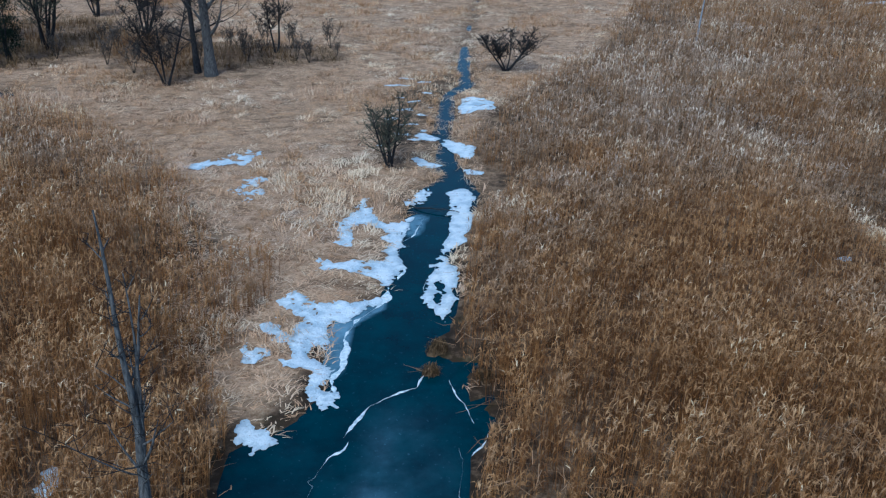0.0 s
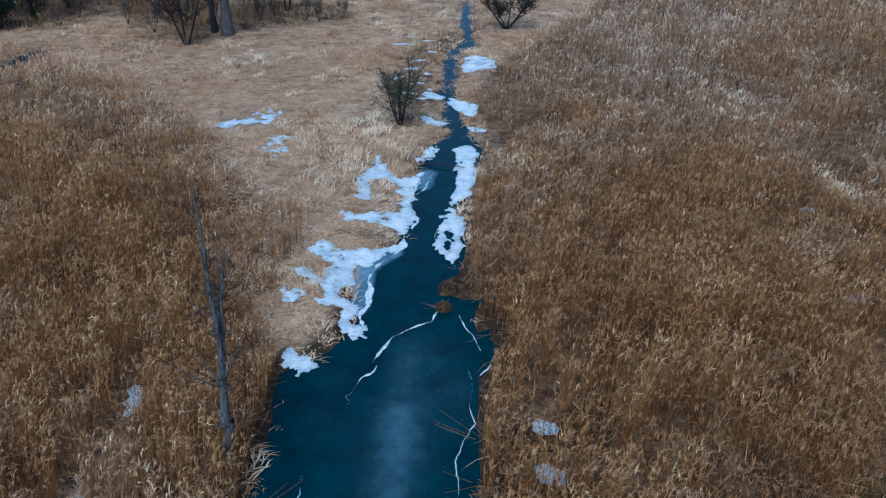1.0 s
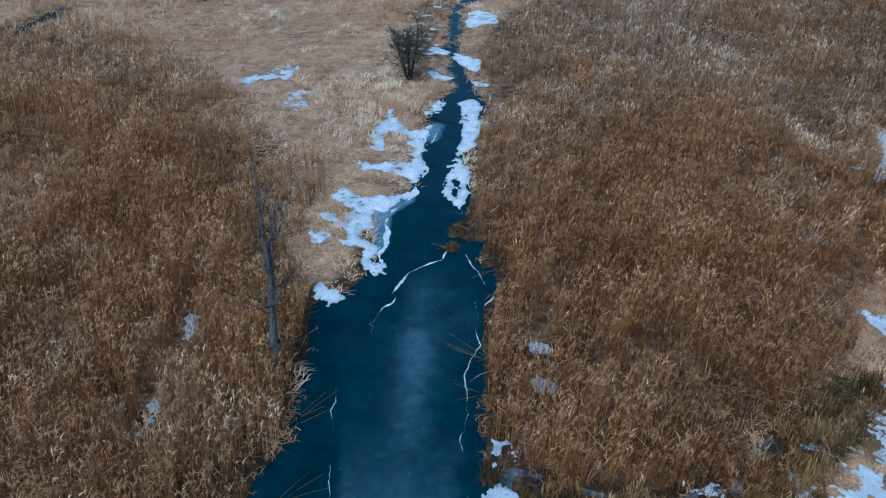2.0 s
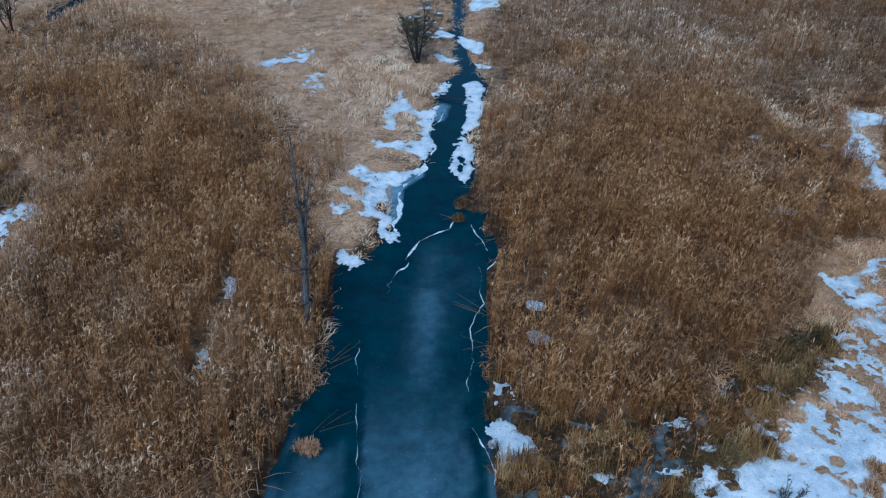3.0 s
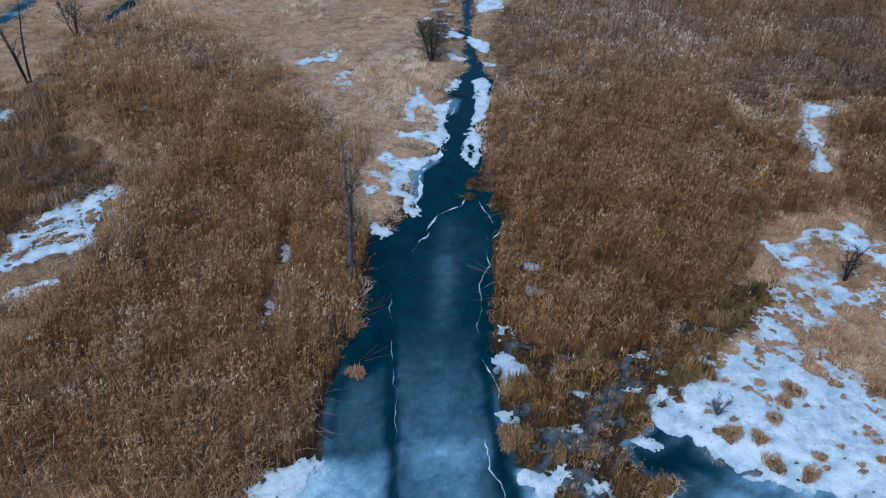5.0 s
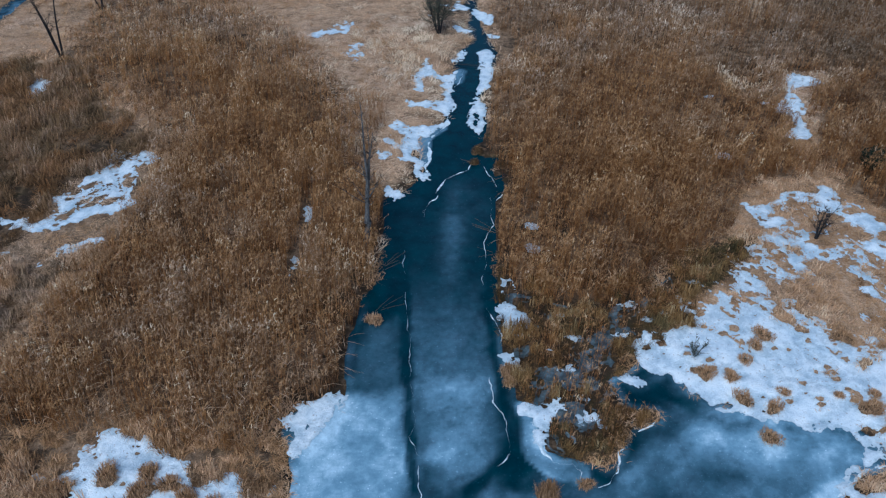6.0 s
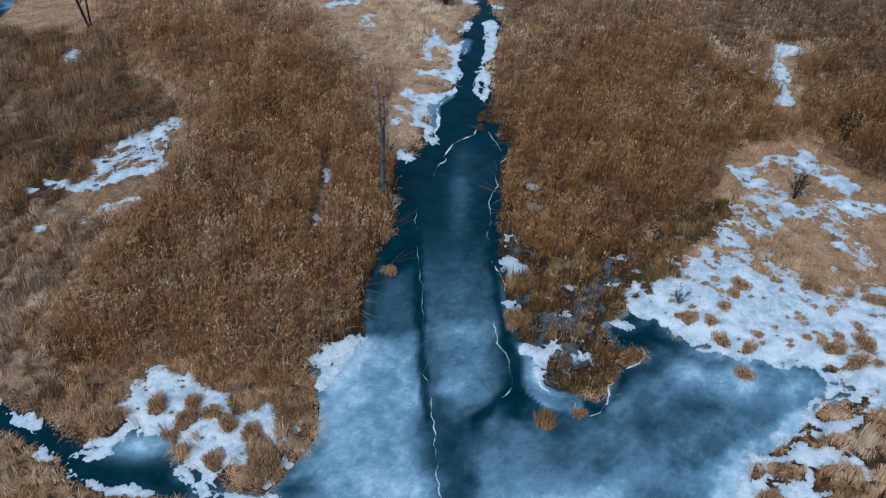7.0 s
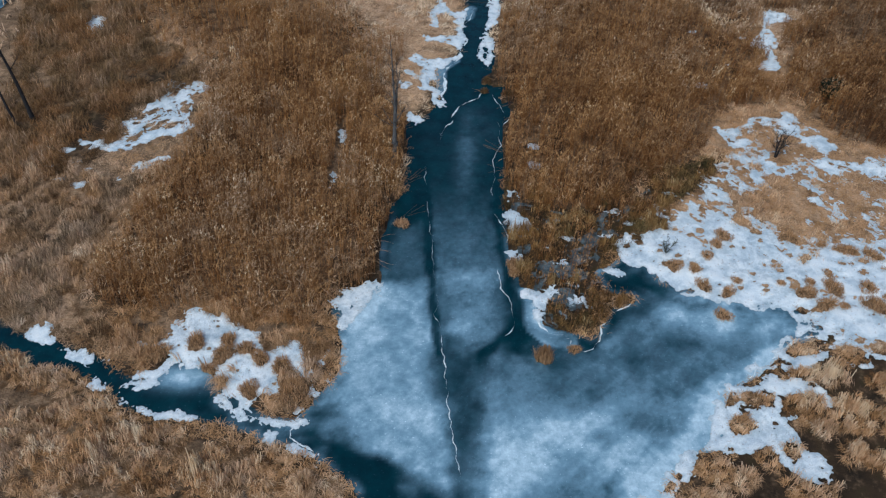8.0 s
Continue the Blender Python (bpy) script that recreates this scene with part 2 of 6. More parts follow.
# ---- the plan: snow ----
SNOW = {
    "shelf_north": [(-3.46, 31.6), (-3.65, 31.1), (-3.9, 30.2), (-4.3, 28.6), (-3.8, 27.3), (-3.55, 27.3), (-3.74, 28.6), (-3.57, 29.0), (-2.9, 29.1), (-2.56, 28.7),
                    (-2.33, 27.7), (-2.35, 26.5), (-1.8, 26.4), (-1.8, 28.1), (-1.65, 29.2), (-1.5, 30.2), (-1.86, 29.9), (-2.5, 29.6), (-3.0, 30.1), (-3.37, 31.1)],
    "shelf_band": [(-4.57, 26.3), (-4.27, 26.0), (-2.9, 26.1), (-2.3, 26.3), (-1.8, 26.4), (-1.85, 25.2), (-2.0, 23.7), (-2.5, 25.0), (-3.6, 25.3), (-4.4, 25.2)],
    "shelf": [(-5.16, 23.4), (-4.73, 23.6), (-4.3, 23.2), (-3.54, 23.1), (-2.2, 23.6), (-2.95, 22.7), (-3.26, 22.2), (-3.6, 22.4), (-3.64, 21.7), (-3.4, 21.0),
              (-3.6, 20.6), (-3.86, 20.7), (-3.92, 20.2), (-3.5, 19.9), (-3.3, 19.4), (-4.04, 19.6), (-4.55, 19.7), (-4.4, 20.3), (-4.5, 21.3), (-4.5, 22.3), (-5.04, 23.0)],
    "shelf_west": [(-5.5, 21.6), (-5.26, 21.9), (-4.84, 21.5), (-4.72, 21.0), (-5.0, 20.9)],
    "shelf_low": [(-3.75, 19.0), (-3.4, 19.4), (-3.05, 18.5), (-3.2, 17.9), (-3.6, 18.3)],
    "shelf_outer": [(-5.7, 20.7), (-5.04, 20.2), (-5.2, 19.9), (-5.5, 19.9)],
    "shelf_tip": [(-5.1, 17.1), (-4.6, 17.0), (-4.1, 16.6), (-4.3, 16.2), (-4.9, 16.4)],
    "shelf_head": [(-1.75, 32.2), (-1.05, 33.2), (-1.3, 31.8), (-1.95, 31.3)],
    "east_ledge": [(-0.2, 32.8), (0.3, 33.3), (0.9, 32.6), (0.55, 31.3), (0.65, 30.5), (0.5, 28.6), (-0.2, 27.1), (-0.35, 27.5), (-0.06, 29.3), (-0.13, 30.7), (0.0, 31.6)],
    "east_shelf": [(-0.7, 26.6), (-0.26, 26.9), (0.1, 26.2), (0.2, 24.7), (0.05, 23.4), (-0.2, 22.4), (-0.33, 23.0), (-0.23, 24.0), (-0.39, 25.1), (-0.53, 24.6),
                   (-0.64, 24.0), (-0.58, 23.4), (-0.76, 23.4), (-0.82, 24.2), (-0.77, 25.5)],
    "creek_north": [(-0.6, 39.9), (0.2, 39.4), (0.9, 38.3), (0.7, 37.2), (0, 37.9)],
    "creek_small": [(0.4, 35.9), (1.3, 35.2), (1.2, 34.8), (0.6, 35.1)],
    "creek_far": [(0.4, 47.0), (1.2, 47.2), (2.1, 46.2), (1.9, 44.7), (0.4, 44.3)],
    "west_dot": [(-1.9, 40.6), (-1.0, 40.6), (-0.9, 39.7), (-1.8, 39.6)],
    "west_dot_two": [(-1.7, 36.6), (-0.8, 36.5), (-0.7, 35.9), (-1.6, 35.9)],
    "meadow": [(-9.0, 31.9), (-8.7, 32.8), (-8.4, 33.7), (-7.8, 33.4), (-7.6, 31.9), (-8.0, 31.1)],
    "meadow_long": [(-12.1, 34.6), (-11.0, 35.4), (-10.2, 36.4), (-9.0, 37.2), (-9.0, 35.4), (-9.9, 35.0), (-11.0, 34.4)],
    "west_clearing": [(-20.0, 20.1), (-17.7, 19.5), (-18.2, 17.7), (-18.2, 16.7), (-17.4, 15.1), (-18.1, 14.5), (-19.3, 14.3), (-20.5, 13.1), (-21.8, 12.8), (-22.1, 13.3),
                      (-21.0, 14.4), (-21.9, 15.6), (-20.7, 16.8), (-20.4, 18.8)],
    "west_clearing_low": [(-19.9, 11.8), (-18.2, 12.5), (-18.3, 11.9), (-19.9, 10.8), (-20.8, 10.1), (-20.2, 11.3)],
    "west_clearing_tail": [(-24.4, 14.6), (-23.3, 13.7), (-22.4, 13.9), (-22.9, 13.1)],
    "west_far": [(-27.3, 26.3), (-27.4, 27.3), (-27.1, 27.8), (-26.3, 27.2), (-26.3, 26.3), (-26.5, 25.7), (-26.9, 25.5)],
    "east_trail": [(19.1, 29.7), (20.3, 29.7), (21.4, 28.7), (19.6, 28.5), (18.8, 27.8), (19.2, 26.1), (18.5, 24.5), (18.4, 22.8), (17.6, 22.1), (17.0, 22.5), (17.9, 23.6),
                   (17.95, 24.8), (17.4, 25.4), (17.7, 26.4), (18.4, 27.1)],
    "east_flat": [(17.4, 17.9), (18.7, 15.6), (19.7, 14.3), (19.2, 12.7), (26, 13.2), (26, 0.2), (17.4, 0.0), (14.4, 0.4), (14.2, 1.0), (13.5, 1.95),
                  (12.7, 2.1), (10.9, 2.25), (9.8, 2.55), (8.6, 2.95), (8.0, 3.35), (7.05, 4.3), (6.2, 5.0), (5.9, 5.7), (6.4, 6.7), (8.0, 6.9), (8.9, 7.8), (8.2, 8.9), (10.6, 10.3),
                  (11.4, 12.2), (12.7, 12.6), (13.4, 13.9), (12.8, 16), (14.7, 16.3)],
    "south_east": [(13.2, 0.6), (14.3, 0.9), (18, 0.7), (26, 0.8), (26, -1.4), (16.8, -1.4), (15, -1.3), (13.7, -2.7), (14.0, -3.6), (12.3, -4.2),
                   (12.1, -5.3), (12.8, -6.6), (12.1, -7.9), (11.1, -6.6), (9.0, -5.9), (7.6, -6.4), (6.6, -7.6), (5.6, -9), (5.2, -8), (6.4, -6.6),
                   (8.3, -5.2), (8.6, -4.2), (9.1, -2.8), (11.5, -1)],
    "south_west": [(-16.1, -1.0), (-15.3, -1.1), (-14.8, -0.5), (-14.8, 0.2), (-14.3, 0.4), (-14.4, 0.9), (-13.8, 1.1), (-12.3, 0.6), (-10.9, -0.4), (-10.7, -1.1),
                   (-10.1, -1.3), (-9.5, -0.65), (-8.9, -0.7), (-8.6, -1.7), (-8.1, -2.75), (-8.85, -2.5), (-9.4, -1.9), (-9.65, -2.5), (-9.5, -3.5), (-9.8, -3.7), (-10.2, -3.6),
                   (-10.5, -4.2), (-10.0, -4.7), (-8.85, -4.8), (-8.1, -4.75), (-8.8, -5.1), (-10.3, -4.6), (-11.0, -3.95), (-11.9, -3.3), (-11.85, -2.85), (-12.75, -2.4),
                   (-13.1, -2.1), (-14.2, -2.1), (-14.7, -2.45), (-15.0, -2.75), (-15.8, -2.9), (-15.7, -2.6), (-15.1, -2.4), (-14.7, -2.15), (-14.75, -1.3), (-15.4, -1.2)],
    "pond_corner": [(-7.95, 1.8), (-7.4, 2.2), (-7.3, 2.6), (-6.3, 3.15), (-5.6, 3.15), (-5.75, 2.6), (-6.2, 1.8), (-6.75, 0.7), (-7.1, 0.0), (-7.5, 0.3), (-7.3, 1.05)],
    "pond_corner_two": [(-8.1, -1.9), (-7.9, -1.4), (-7.5, -1.0), (-7.6, -1.5), (-8.0, -2.1)],
    "point": [(1.15, 2.65), (1.65, 2.75), (2.3, 2.95), (2.9, 2.8), (2.95, 2.4), (2.3, 2.15), (2.0, 1.7), (1.85, 1.0), (1.55, 1.0), (1.6, 1.95), (1.15, 2.35)],
    "point_two": [(3.1, 2.25), (3.8, 2.45), (4.25, 1.8), (3.4, 1.9)],
    "point_bay": [(4.95, 4.25), (5.6, 4.5), (6.0, 4.25), (5.9, 3.95), (5.5, 4.1)],
    "east_lump": [(0.5, 8.5), (1.1, 8.6), (1.8, 7.5), (1.7, 6.9), (1.0, 6.6), (0.6, 7.2)],
    "east_lump_two": [(0.6, 10.2), (1.2, 9.9), (1.4, 9.1), (0.7, 9.0)],
    "east_lump_three": [(0.5, 5.6), (1.25, 5.4), (1.3, 4.5), (0.9, 4.35), (0.6, 4.95)],
    "reed_gap_north": [(-9.05, 15.3), (-8.5, 15.2), (-8.35, 14.2), (-8.65, 13.6), (-9.0, 14.2)],
    "reed_gap_south": [(-9.0, 11.3), (-8.65, 11.2), (-8.6, 10.2), (-8.9, 10.0)],
    "arm_plate": [(-21.3, -0.5), (-21.0, 0.1), (-20.4, -0.3), (-20.1, -1.0), (-21.1, -0.8)],
    "arm_plate_two": [(-19.3, -1.2), (-18.7, -1.35), (-17.9, -1.7), (-17.9, -2.0), (-18.9, -2.0)],
    "arm_plate_three": [(-15.1, -4.35), (-14.5, -4.4), (-13.6, -4.5), (-12.7, -4.8), (-13.5, -5.0), (-15.0, -4.6)],
    "arm_plate_four": [(-12.1, -3.4), (-11.2, -4.2), (-10.3, -4.7), (-10.6, -4.9), (-11.4, -4.4), (-12.15, -3.7)],
    "arm_plate_five": [(-8.7, -5.85), (-7.9, -6.1), (-7.2, -6.7), (-7.5, -6.8), (-8.2, -6.35), (-8.7, -6.1)],
    "arm_plate_six": [(-15.9, -3.0), (-15.0, -2.75), (-14.5, -2.9), (-15.1, -3.35), (-16.0, -3.15)],
    "arm_plate_seven": [(-9.85, -5.5), (-9.2, -5.4), (-9.35, -5.85)],
    "arm_plate_eight": [(-17.55, -2.8), (-17.0, -3.4), (-17.3, -3.5)],
    "arm_plate_nine": [(-16.3, -3.65), (-15.8, -3.85), (-16.2, -4.0)],
    "shore_strip": [(-7.5, -2.4), (-7.2, -2.6), (-8.0, -3.9), (-8.6, -4.7), (-8.9, -4.5), (-8.2, -3.5)],
    "far_strip": [(39, 83.4), (44, 82.6), (47, 83), (44, 84.2), (40, 84.4)],
    "reed_dot": [(1.9, 12.4), (2.5, 12.4), (2.5, 12.0), (1.9, 11.9)],
    "reed_dot_two": [(1.9, 14.1), (2.5, 14.0), (2.5, 13.6), (2.0, 13.6)],
    "reed_dot_three": [(12.6, 20.6), (13.3, 20.5), (13.2, 19.9), (12.6, 19.9)],
}


def snow_amount(key, x, y):
    """How far inside a snow patch a place lies, with ragged edges and tussocks that stick out."""
    d = inside(x, y, rounded(SNOW[key], 3))
    size = np.sqrt(len(SNOW[key])) * 0.09
    f = d + min(size, 0.38) * fbm(x, y, 0.8, 5, 31) + 0.20 * ragged(x, y, 0.45, 33) - 0.04
    if key.startswith(("shelf", "east_ledge", "east_shelf", "point", "arm_plate", "south_west", "creek", "meadow", "west_dot", "west_far", "east_trail", "pond_corner")):
        fine = np.minimum(hummocks(x, y, 0.62, 0.45, 0.03, 0.15, 81), hummocks(x, y, 0.27, 0.35, 0.01, 0.05, 86)) + 0.25 * ragged(x, y, 0.4, 47)
        worn = (0.80 if key == "south_west" else 0.18 if key.startswith("meadow") else 0.36 if key.startswith("pond") else 0.60) + 1.05 * ragged(x, y, 0.75, 49) + (0.25 if key.startswith(("east", "arm")) else 0.0)
        near_water = 0.5 * np.exp(-((wet(x, y) + 0.1) / 0.35) ** 2)
        return np.minimum(np.minimum(d + 0.02 + 0.16 * fbm(x, y, 0.55, 5, 31) + (0.20 if key.startswith(("east", "creek")) else 0.36) * ragged(x, y, 0.42, 33), (worn + near_water) * 0.4), fine + (0.09 if key == "south_west" else 0.04) + near_water)
    lumps = 0.85 * ragged(x, y, 1.0, 41) + 0.35 * fbm(x, y, 3.2, 2, 43)
    rough = 0.34 * ragged(x, y, 0.6, 47)
    cover, mounds = np.full(x.shape, 0.38), None
    if key == "east_flat":
        cover = 0.10 + 0.80 * step(9.0, 4.0, y + 0.05 * x - 0.6) + 0.34 * step(2.2, 0.3, near_line(x, y, [(8.8, 7.4), (10.4, 8.4), (12, 9.8), (13.6, 11.6), (14.5, 12.9), (13.5, 14.8), (13.0, 15.8)]))
        cover = cover + 0.62 * step(1.2, 0.1, near_line(x, y, [(17.2, 17.6), (17.7, 16), (18.5, 14.2), (18.6, 11.3)])) + 0.4 * step(1.0, 0.1, near_line(x, y, [(13.3, 15.8), (14.9, 16.6), (17, 17.4)]))
        cover = cover + 0.35 * step(0.8, 0.2, near_line(x, y, [(16.3, 12.2), (16.9, 10.2), (17.5, 8.6)])) + 0.5 * step(1.2, 0.2, near_line(x, y, [(18.5, 13.0), (22, 12.4), (26, 11.6)]))
        cover = cover - 0.55 * np.exp(-((x - 15.0) / 1.9) ** 2 - ((y - 9.6) / 1.5) ** 2)
        torn = 0.85 * ragged(x, y + 0.5 * x, 0.95, 41) + 0.12 * fbm(x, y, 3.2, 2, 43)
        mounds = np.minimum(hummocks(x, y, 1.15, 0.58, 0.06, 0.46, 61) + 0.5 * step(8, 6.5, y), hummocks(x, y, 0.5, 0.5, 0.02, 0.14, 66)) + 0.30 * ragged(x, y, 0.7, 47)
        return np.minimum(np.minimum(f + 0.15, (cover - 0.20 + torn) * 0.40), mounds)
    elif key == "south_east":
        cover = np.full(x.shape, 0.55)
        mounds = np.minimum(south_mounds(x, y), hummocks(x, y, 0.5, 0.3, 0.03, 0.12, 76))
    elif key.startswith("west_clearing"):
        cover = np.full(x.shape, 0.10 if key == "west_clearing" else -0.05)
        mounds = np.minimum(hummocks((x * 0.7 + y * 0.7) * 0.55, y * 0.7 - x * 0.7, 0.8, 0.7, 0.08, 0.30, 91), hummocks(x, y, 0.45, 0.35, 0.02, 0.10, 96))
    elif key.startswith("crumbs"):
        cover, f = np.full(x.shape, -0.12), f - 0.06
    elif key == "shore_strip":
        cover = np.full(x.shape, 0.32)
        mounds = np.minimum(hummocks(x, y, 1.0, 0.5, 0.1, 0.4, 51), hummocks(x, y, 0.4, 0.35, 0.02, 0.1, 54))
    elif key.startswith("east_lump"):
        cover = np.full(x.shape, 0.14)
        mounds = hummocks(x, y, 0.7, 0.6, 0.05, 0.25, 56)
    f = np.minimum(f, (cover + 0.9 * lumps) * 0.5 + 0.08)
    return f if mounds is None else np.minimum(f, mounds + rough)


for k in range(16):
    sx, sy, sw = -3.5 + 2.3 * ((k * 0.618) % 1), 38.5 + 0.85 * k, 0.25 + 0.5 * ((k * 0.377) % 1)
    SNOW["wet_strip_%d" % k] = [(sx - sw, sy), (sx, sy + 0.22), (sx + sw, sy + 0.1), (sx + 0.4 * sw, sy - 0.2), (sx - 0.5 * sw, sy - 0.16)]
for k, (sx, sy, sw) in enumerate(((3.6, 6.3, 0.5), (5.4, 6.6, 0.5), (6.7, 7.4, 0.45), (2.3, 5.6, 0.4), (3.5, 3.0, 0.3), (2.85, 3.8, 0.3), (2.9, 4.6, 0.35), (7.4, 7.9, 0.5), (3.2, 4.6, 0.4), (2.9, 7.6, 0.35), (6.0, 8.3, 0.4), (9.2, 9.9, 0.45),
                                  (-17.2, -2.0, 0.5), (-23.5, 11.8, 0.7), (-24.3, 13.0, 0.6), (-22.4, 11.2, 0.6), (-22.6, 10.0, 0.6), (-23.6, 10.4, 0.5), (-24.6, 11.6, 0.5), (-20.0, 11.0, 0.5), (14.2, 19.4, 0.4), (15.2, 22.8, 0.35), (13.6, 27.0, 0.4), (16.9, 26.2, 0.5))):
    SNOW["crumbs_%d" % k] = [(sx - sw, sy), (sx - 0.2 * sw, sy + 0.6 * sw), (sx + sw, sy + 0.3 * sw), (sx + 0.5 * sw, sy - 0.5 * sw)]
snow = Field(-46, 56, -18, 92, 0.2)
snow.values = np.full(snow.gx.shape, -5.0)
for key, outline in SNOW.items():
    p = np.array(outline)
    i0, i1 = [int((v - snow.x0) / snow.cell) for v in (p[:, 0].min() - 1, p[:, 0].max() + 2)]
    j0, j1 = [int((v - snow.y0) / snow.cell) for v in (p[:, 1].min() - 1, p[:, 1].max() + 2)]
    part_of = (slice(max(i0, 0), i1), slice(max(j0, 0), j1))
    snow.values[part_of] = np.maximum(snow.values[part_of], snow_amount(key, snow.gx[part_of], snow.gy[part_of]))

# ---- the plan: what grows where ----
ZONES = {
    "reeds_west": [(-5.0, 3.5), (-5.1, 9), (-4.8, 16), (-5.8, 18), (-6.6, 23), (-8.6, 29), (-12.6, 35), (-17.8, 41), (-27, 45), (-27.5, 38),
                   (-27, 30), (-24, 26.5), (-20, 24), (-18, 20.8), (-17.2, 15), (-17.8, 11), (-19.0, 8), (-19.6, 3.5), (-19, 1.2), (-16, 1.0),
                   (-12.5, 1.3), (-10.5, 0.2), (-8.6, 0.4), (-7.6, 2.4)],
    "reeds_east": [(0.6, 9.8), (3.5, 8.4), (6.5, 8.8), (8.3, 11), (11.4, 13), (13, 16.5), (14.8, 18.0), (17.0, 18.6), (17.3, 22), (17.8, 25), (18.5, 28.6), (19.4, 30.0), (21.6, 29.6), (21.4, 28.5),
                   (19.8, 28.2), (19.5, 25.5), (18.5, 22.6), (18.1, 19), (19.6, 15.6), (24, 14.2), (54, 14), (54, 90), (22, 90), (14, 71), (8, 56), (3, 48), (1.3, 43), (0.6, 38),
                   (1.4, 33), (0.9, 29.6), (0.3, 26.5), (0.1, 22.5), (-0.7, 21.4), (-0.5, 20.8), (0.1, 20.0), (0.9, 18), (0.7, 14)],
    "scrub_west": [(-18.6, 21.5), (-23, 26), (-26, 30), (-44, 30), (-44, 10), (-24, 10.5), (-22.5, 13.5), (-21, 17)],
    "fen_east": [(0.7, 9.5), (3.5, 8.4), (6.5, 8.8), (8.3, 11), (11.2, 12.7), (12.7, 13.2), (11, 10.4), (8.5, 9), (8.5, 7.6), (6.5, 6.8),
                 (5.8, 5.5), (5.0, 4.3), (5.2, 3.4), (6.2, 2.5), (5.1, 1.6), (4.2, 0), (2.1, 0.4), (1.8, 1.2), (1.7, 2.8), (0.9, 3.2), (0.8, 5.5), (0.7, 8)],
    "rough_west": [(-17.0, 12.5), (-17.8, 9), (-18.8, 5), (-19.0, 1.5), (-16, 1.4), (-12.5, 1.6), (-10.5, 0.8), (-8.6, 0.9), (-7.6, 0.6), (-7.3, -2.0), (-8.6, -4.2),
                   (-10.5, -3.8), (-13.2, -3.1), (-15.5, -2.6), (-18.4, -1.1), (-20.9, -0.5), (-23.5, 0.7), (-32, 2.0), (-32, 11), (-23.5, 12.0), (-20.5, 10)],
    "under_trees": [(-40, 52), (-24, 52.5), (-19, 49.5), (-14.5, 49.5), (-9.5, 52), (-7.0, 55), (-9, 59), (-16, 60), (-22, 66), (-40, 70)],
    "meadow_south_west": [(-44, 1.2), (-28, 0.3), (-22, -1.5), (-18, -3.0), (-15, -4.9), (-10, -5.9), (-7.5, -7.0), (-6, -8.5), (-5, -12), (-5, -17), (-44, -17)],
    "meadow_south_east": [(6.0, -8.5), (7.6, -6.4), (9.2, -5.8), (9.1, -4), (10.3, -2.9), (11.9, -1.5), (13.4, -0.4), (17, -0.4), (54, 0.2), (54, -17), (5, -17)],
}
zone = {}
for key, outline in ZONES.items():
    zone[key] = Field(-46, 56, -18, 92, 0.4)
    zone[key].values = inside(zone[key].gx, zone[key].gy, rounded(outline, 2))


# ---- materials ----
def shader(name, roughness=0.8, specular=0.25):
    m = bpy.data.materials.new(name)
    m.use_nodes = True
    n, l = m.node_tree.nodes, m.node_tree.links
    b = n["Principled BSDF"]
    b.inputs["Roughness"].default_value = roughness
    b.inputs["Specular IOR Level"].default_value = specular
    return m, n, l, b


def ramp(n, stops):
    r = n.new("ShaderNodeValToRGB")
    while len(r.color_ramp.elements) < len(stops):
        r.color_ramp.elements.new(0.5)
    for e, (at, c) in zip(r.color_ramp.elements, stops):
        e.position, e.color = at, (*c, 1)
    return r


def grain(n, l, size, detail=4.0, rough=0.6, stretch=None):
    t = n.new("ShaderNodeTexNoise")
    t.inputs["Scale"].default_value, t.inputs["Detail"].default_value, t.inputs["Roughness"].default_value = 1.0 / size, detail, rough
    g = n.new("ShaderNodeNewGeometry")
    if stretch:
        s = n.new("ShaderNodeVectorMath")
        s.operation = "MULTIPLY"
        s.inputs[1].default_value = stretch
        l.new(g.outputs["Position"], s.inputs[0])
        l.new(s.outputs[0], t.inputs["Vector"])
    else:
        l.new(g.outputs["Position"], t.inputs["Vector"])
    return t.outputs["Fac"]


def mixed(n, l, fac, a, b, blend="MIX"):
    m = n.new("ShaderNodeMix")
    m.data_type, m.blend_type = "RGBA", blend
    for value, socket in ((fac, m.inputs["Factor"]), (a, m.inputs["A"]), (b, m.inputs["B"])):
        if isinstance(value, bpy.types.NodeSocket):
            l.new(value, socket)
        elif isinstance(value, (int, float)):
            socket.default_value = value
        else:
            socket.default_value = (*value, 1)
    return m.outputs["Result"]


def maths(n, l, op, a, b=0.0, clamp=False):
    m = n.new("ShaderNodeMath")
    m.operation, m.use_clamp = op, clamp
    for value, socket in ((a, m.inputs[0]), (b, m.inputs[1])):
        if isinstance(value, bpy.types.NodeSocket):
            l.new(value, socket)
        else:
            socket.default_value = value
    return m.outputs[0]


def attribute(n, name):
    a = n.new("ShaderNodeAttribute")
    a.attribute_name = name
    return a.outputs["Fac"]


def relief(n, l, b, height, strength, distance):
    k = n.new("ShaderNodeBump")
    k.inputs["Strength"].default_value, k.inputs["Distance"].default_value = strength, distance
    l.new(height, k.inputs["Height"])
    l.new(k.outputs[0], b.inputs["Normal"])


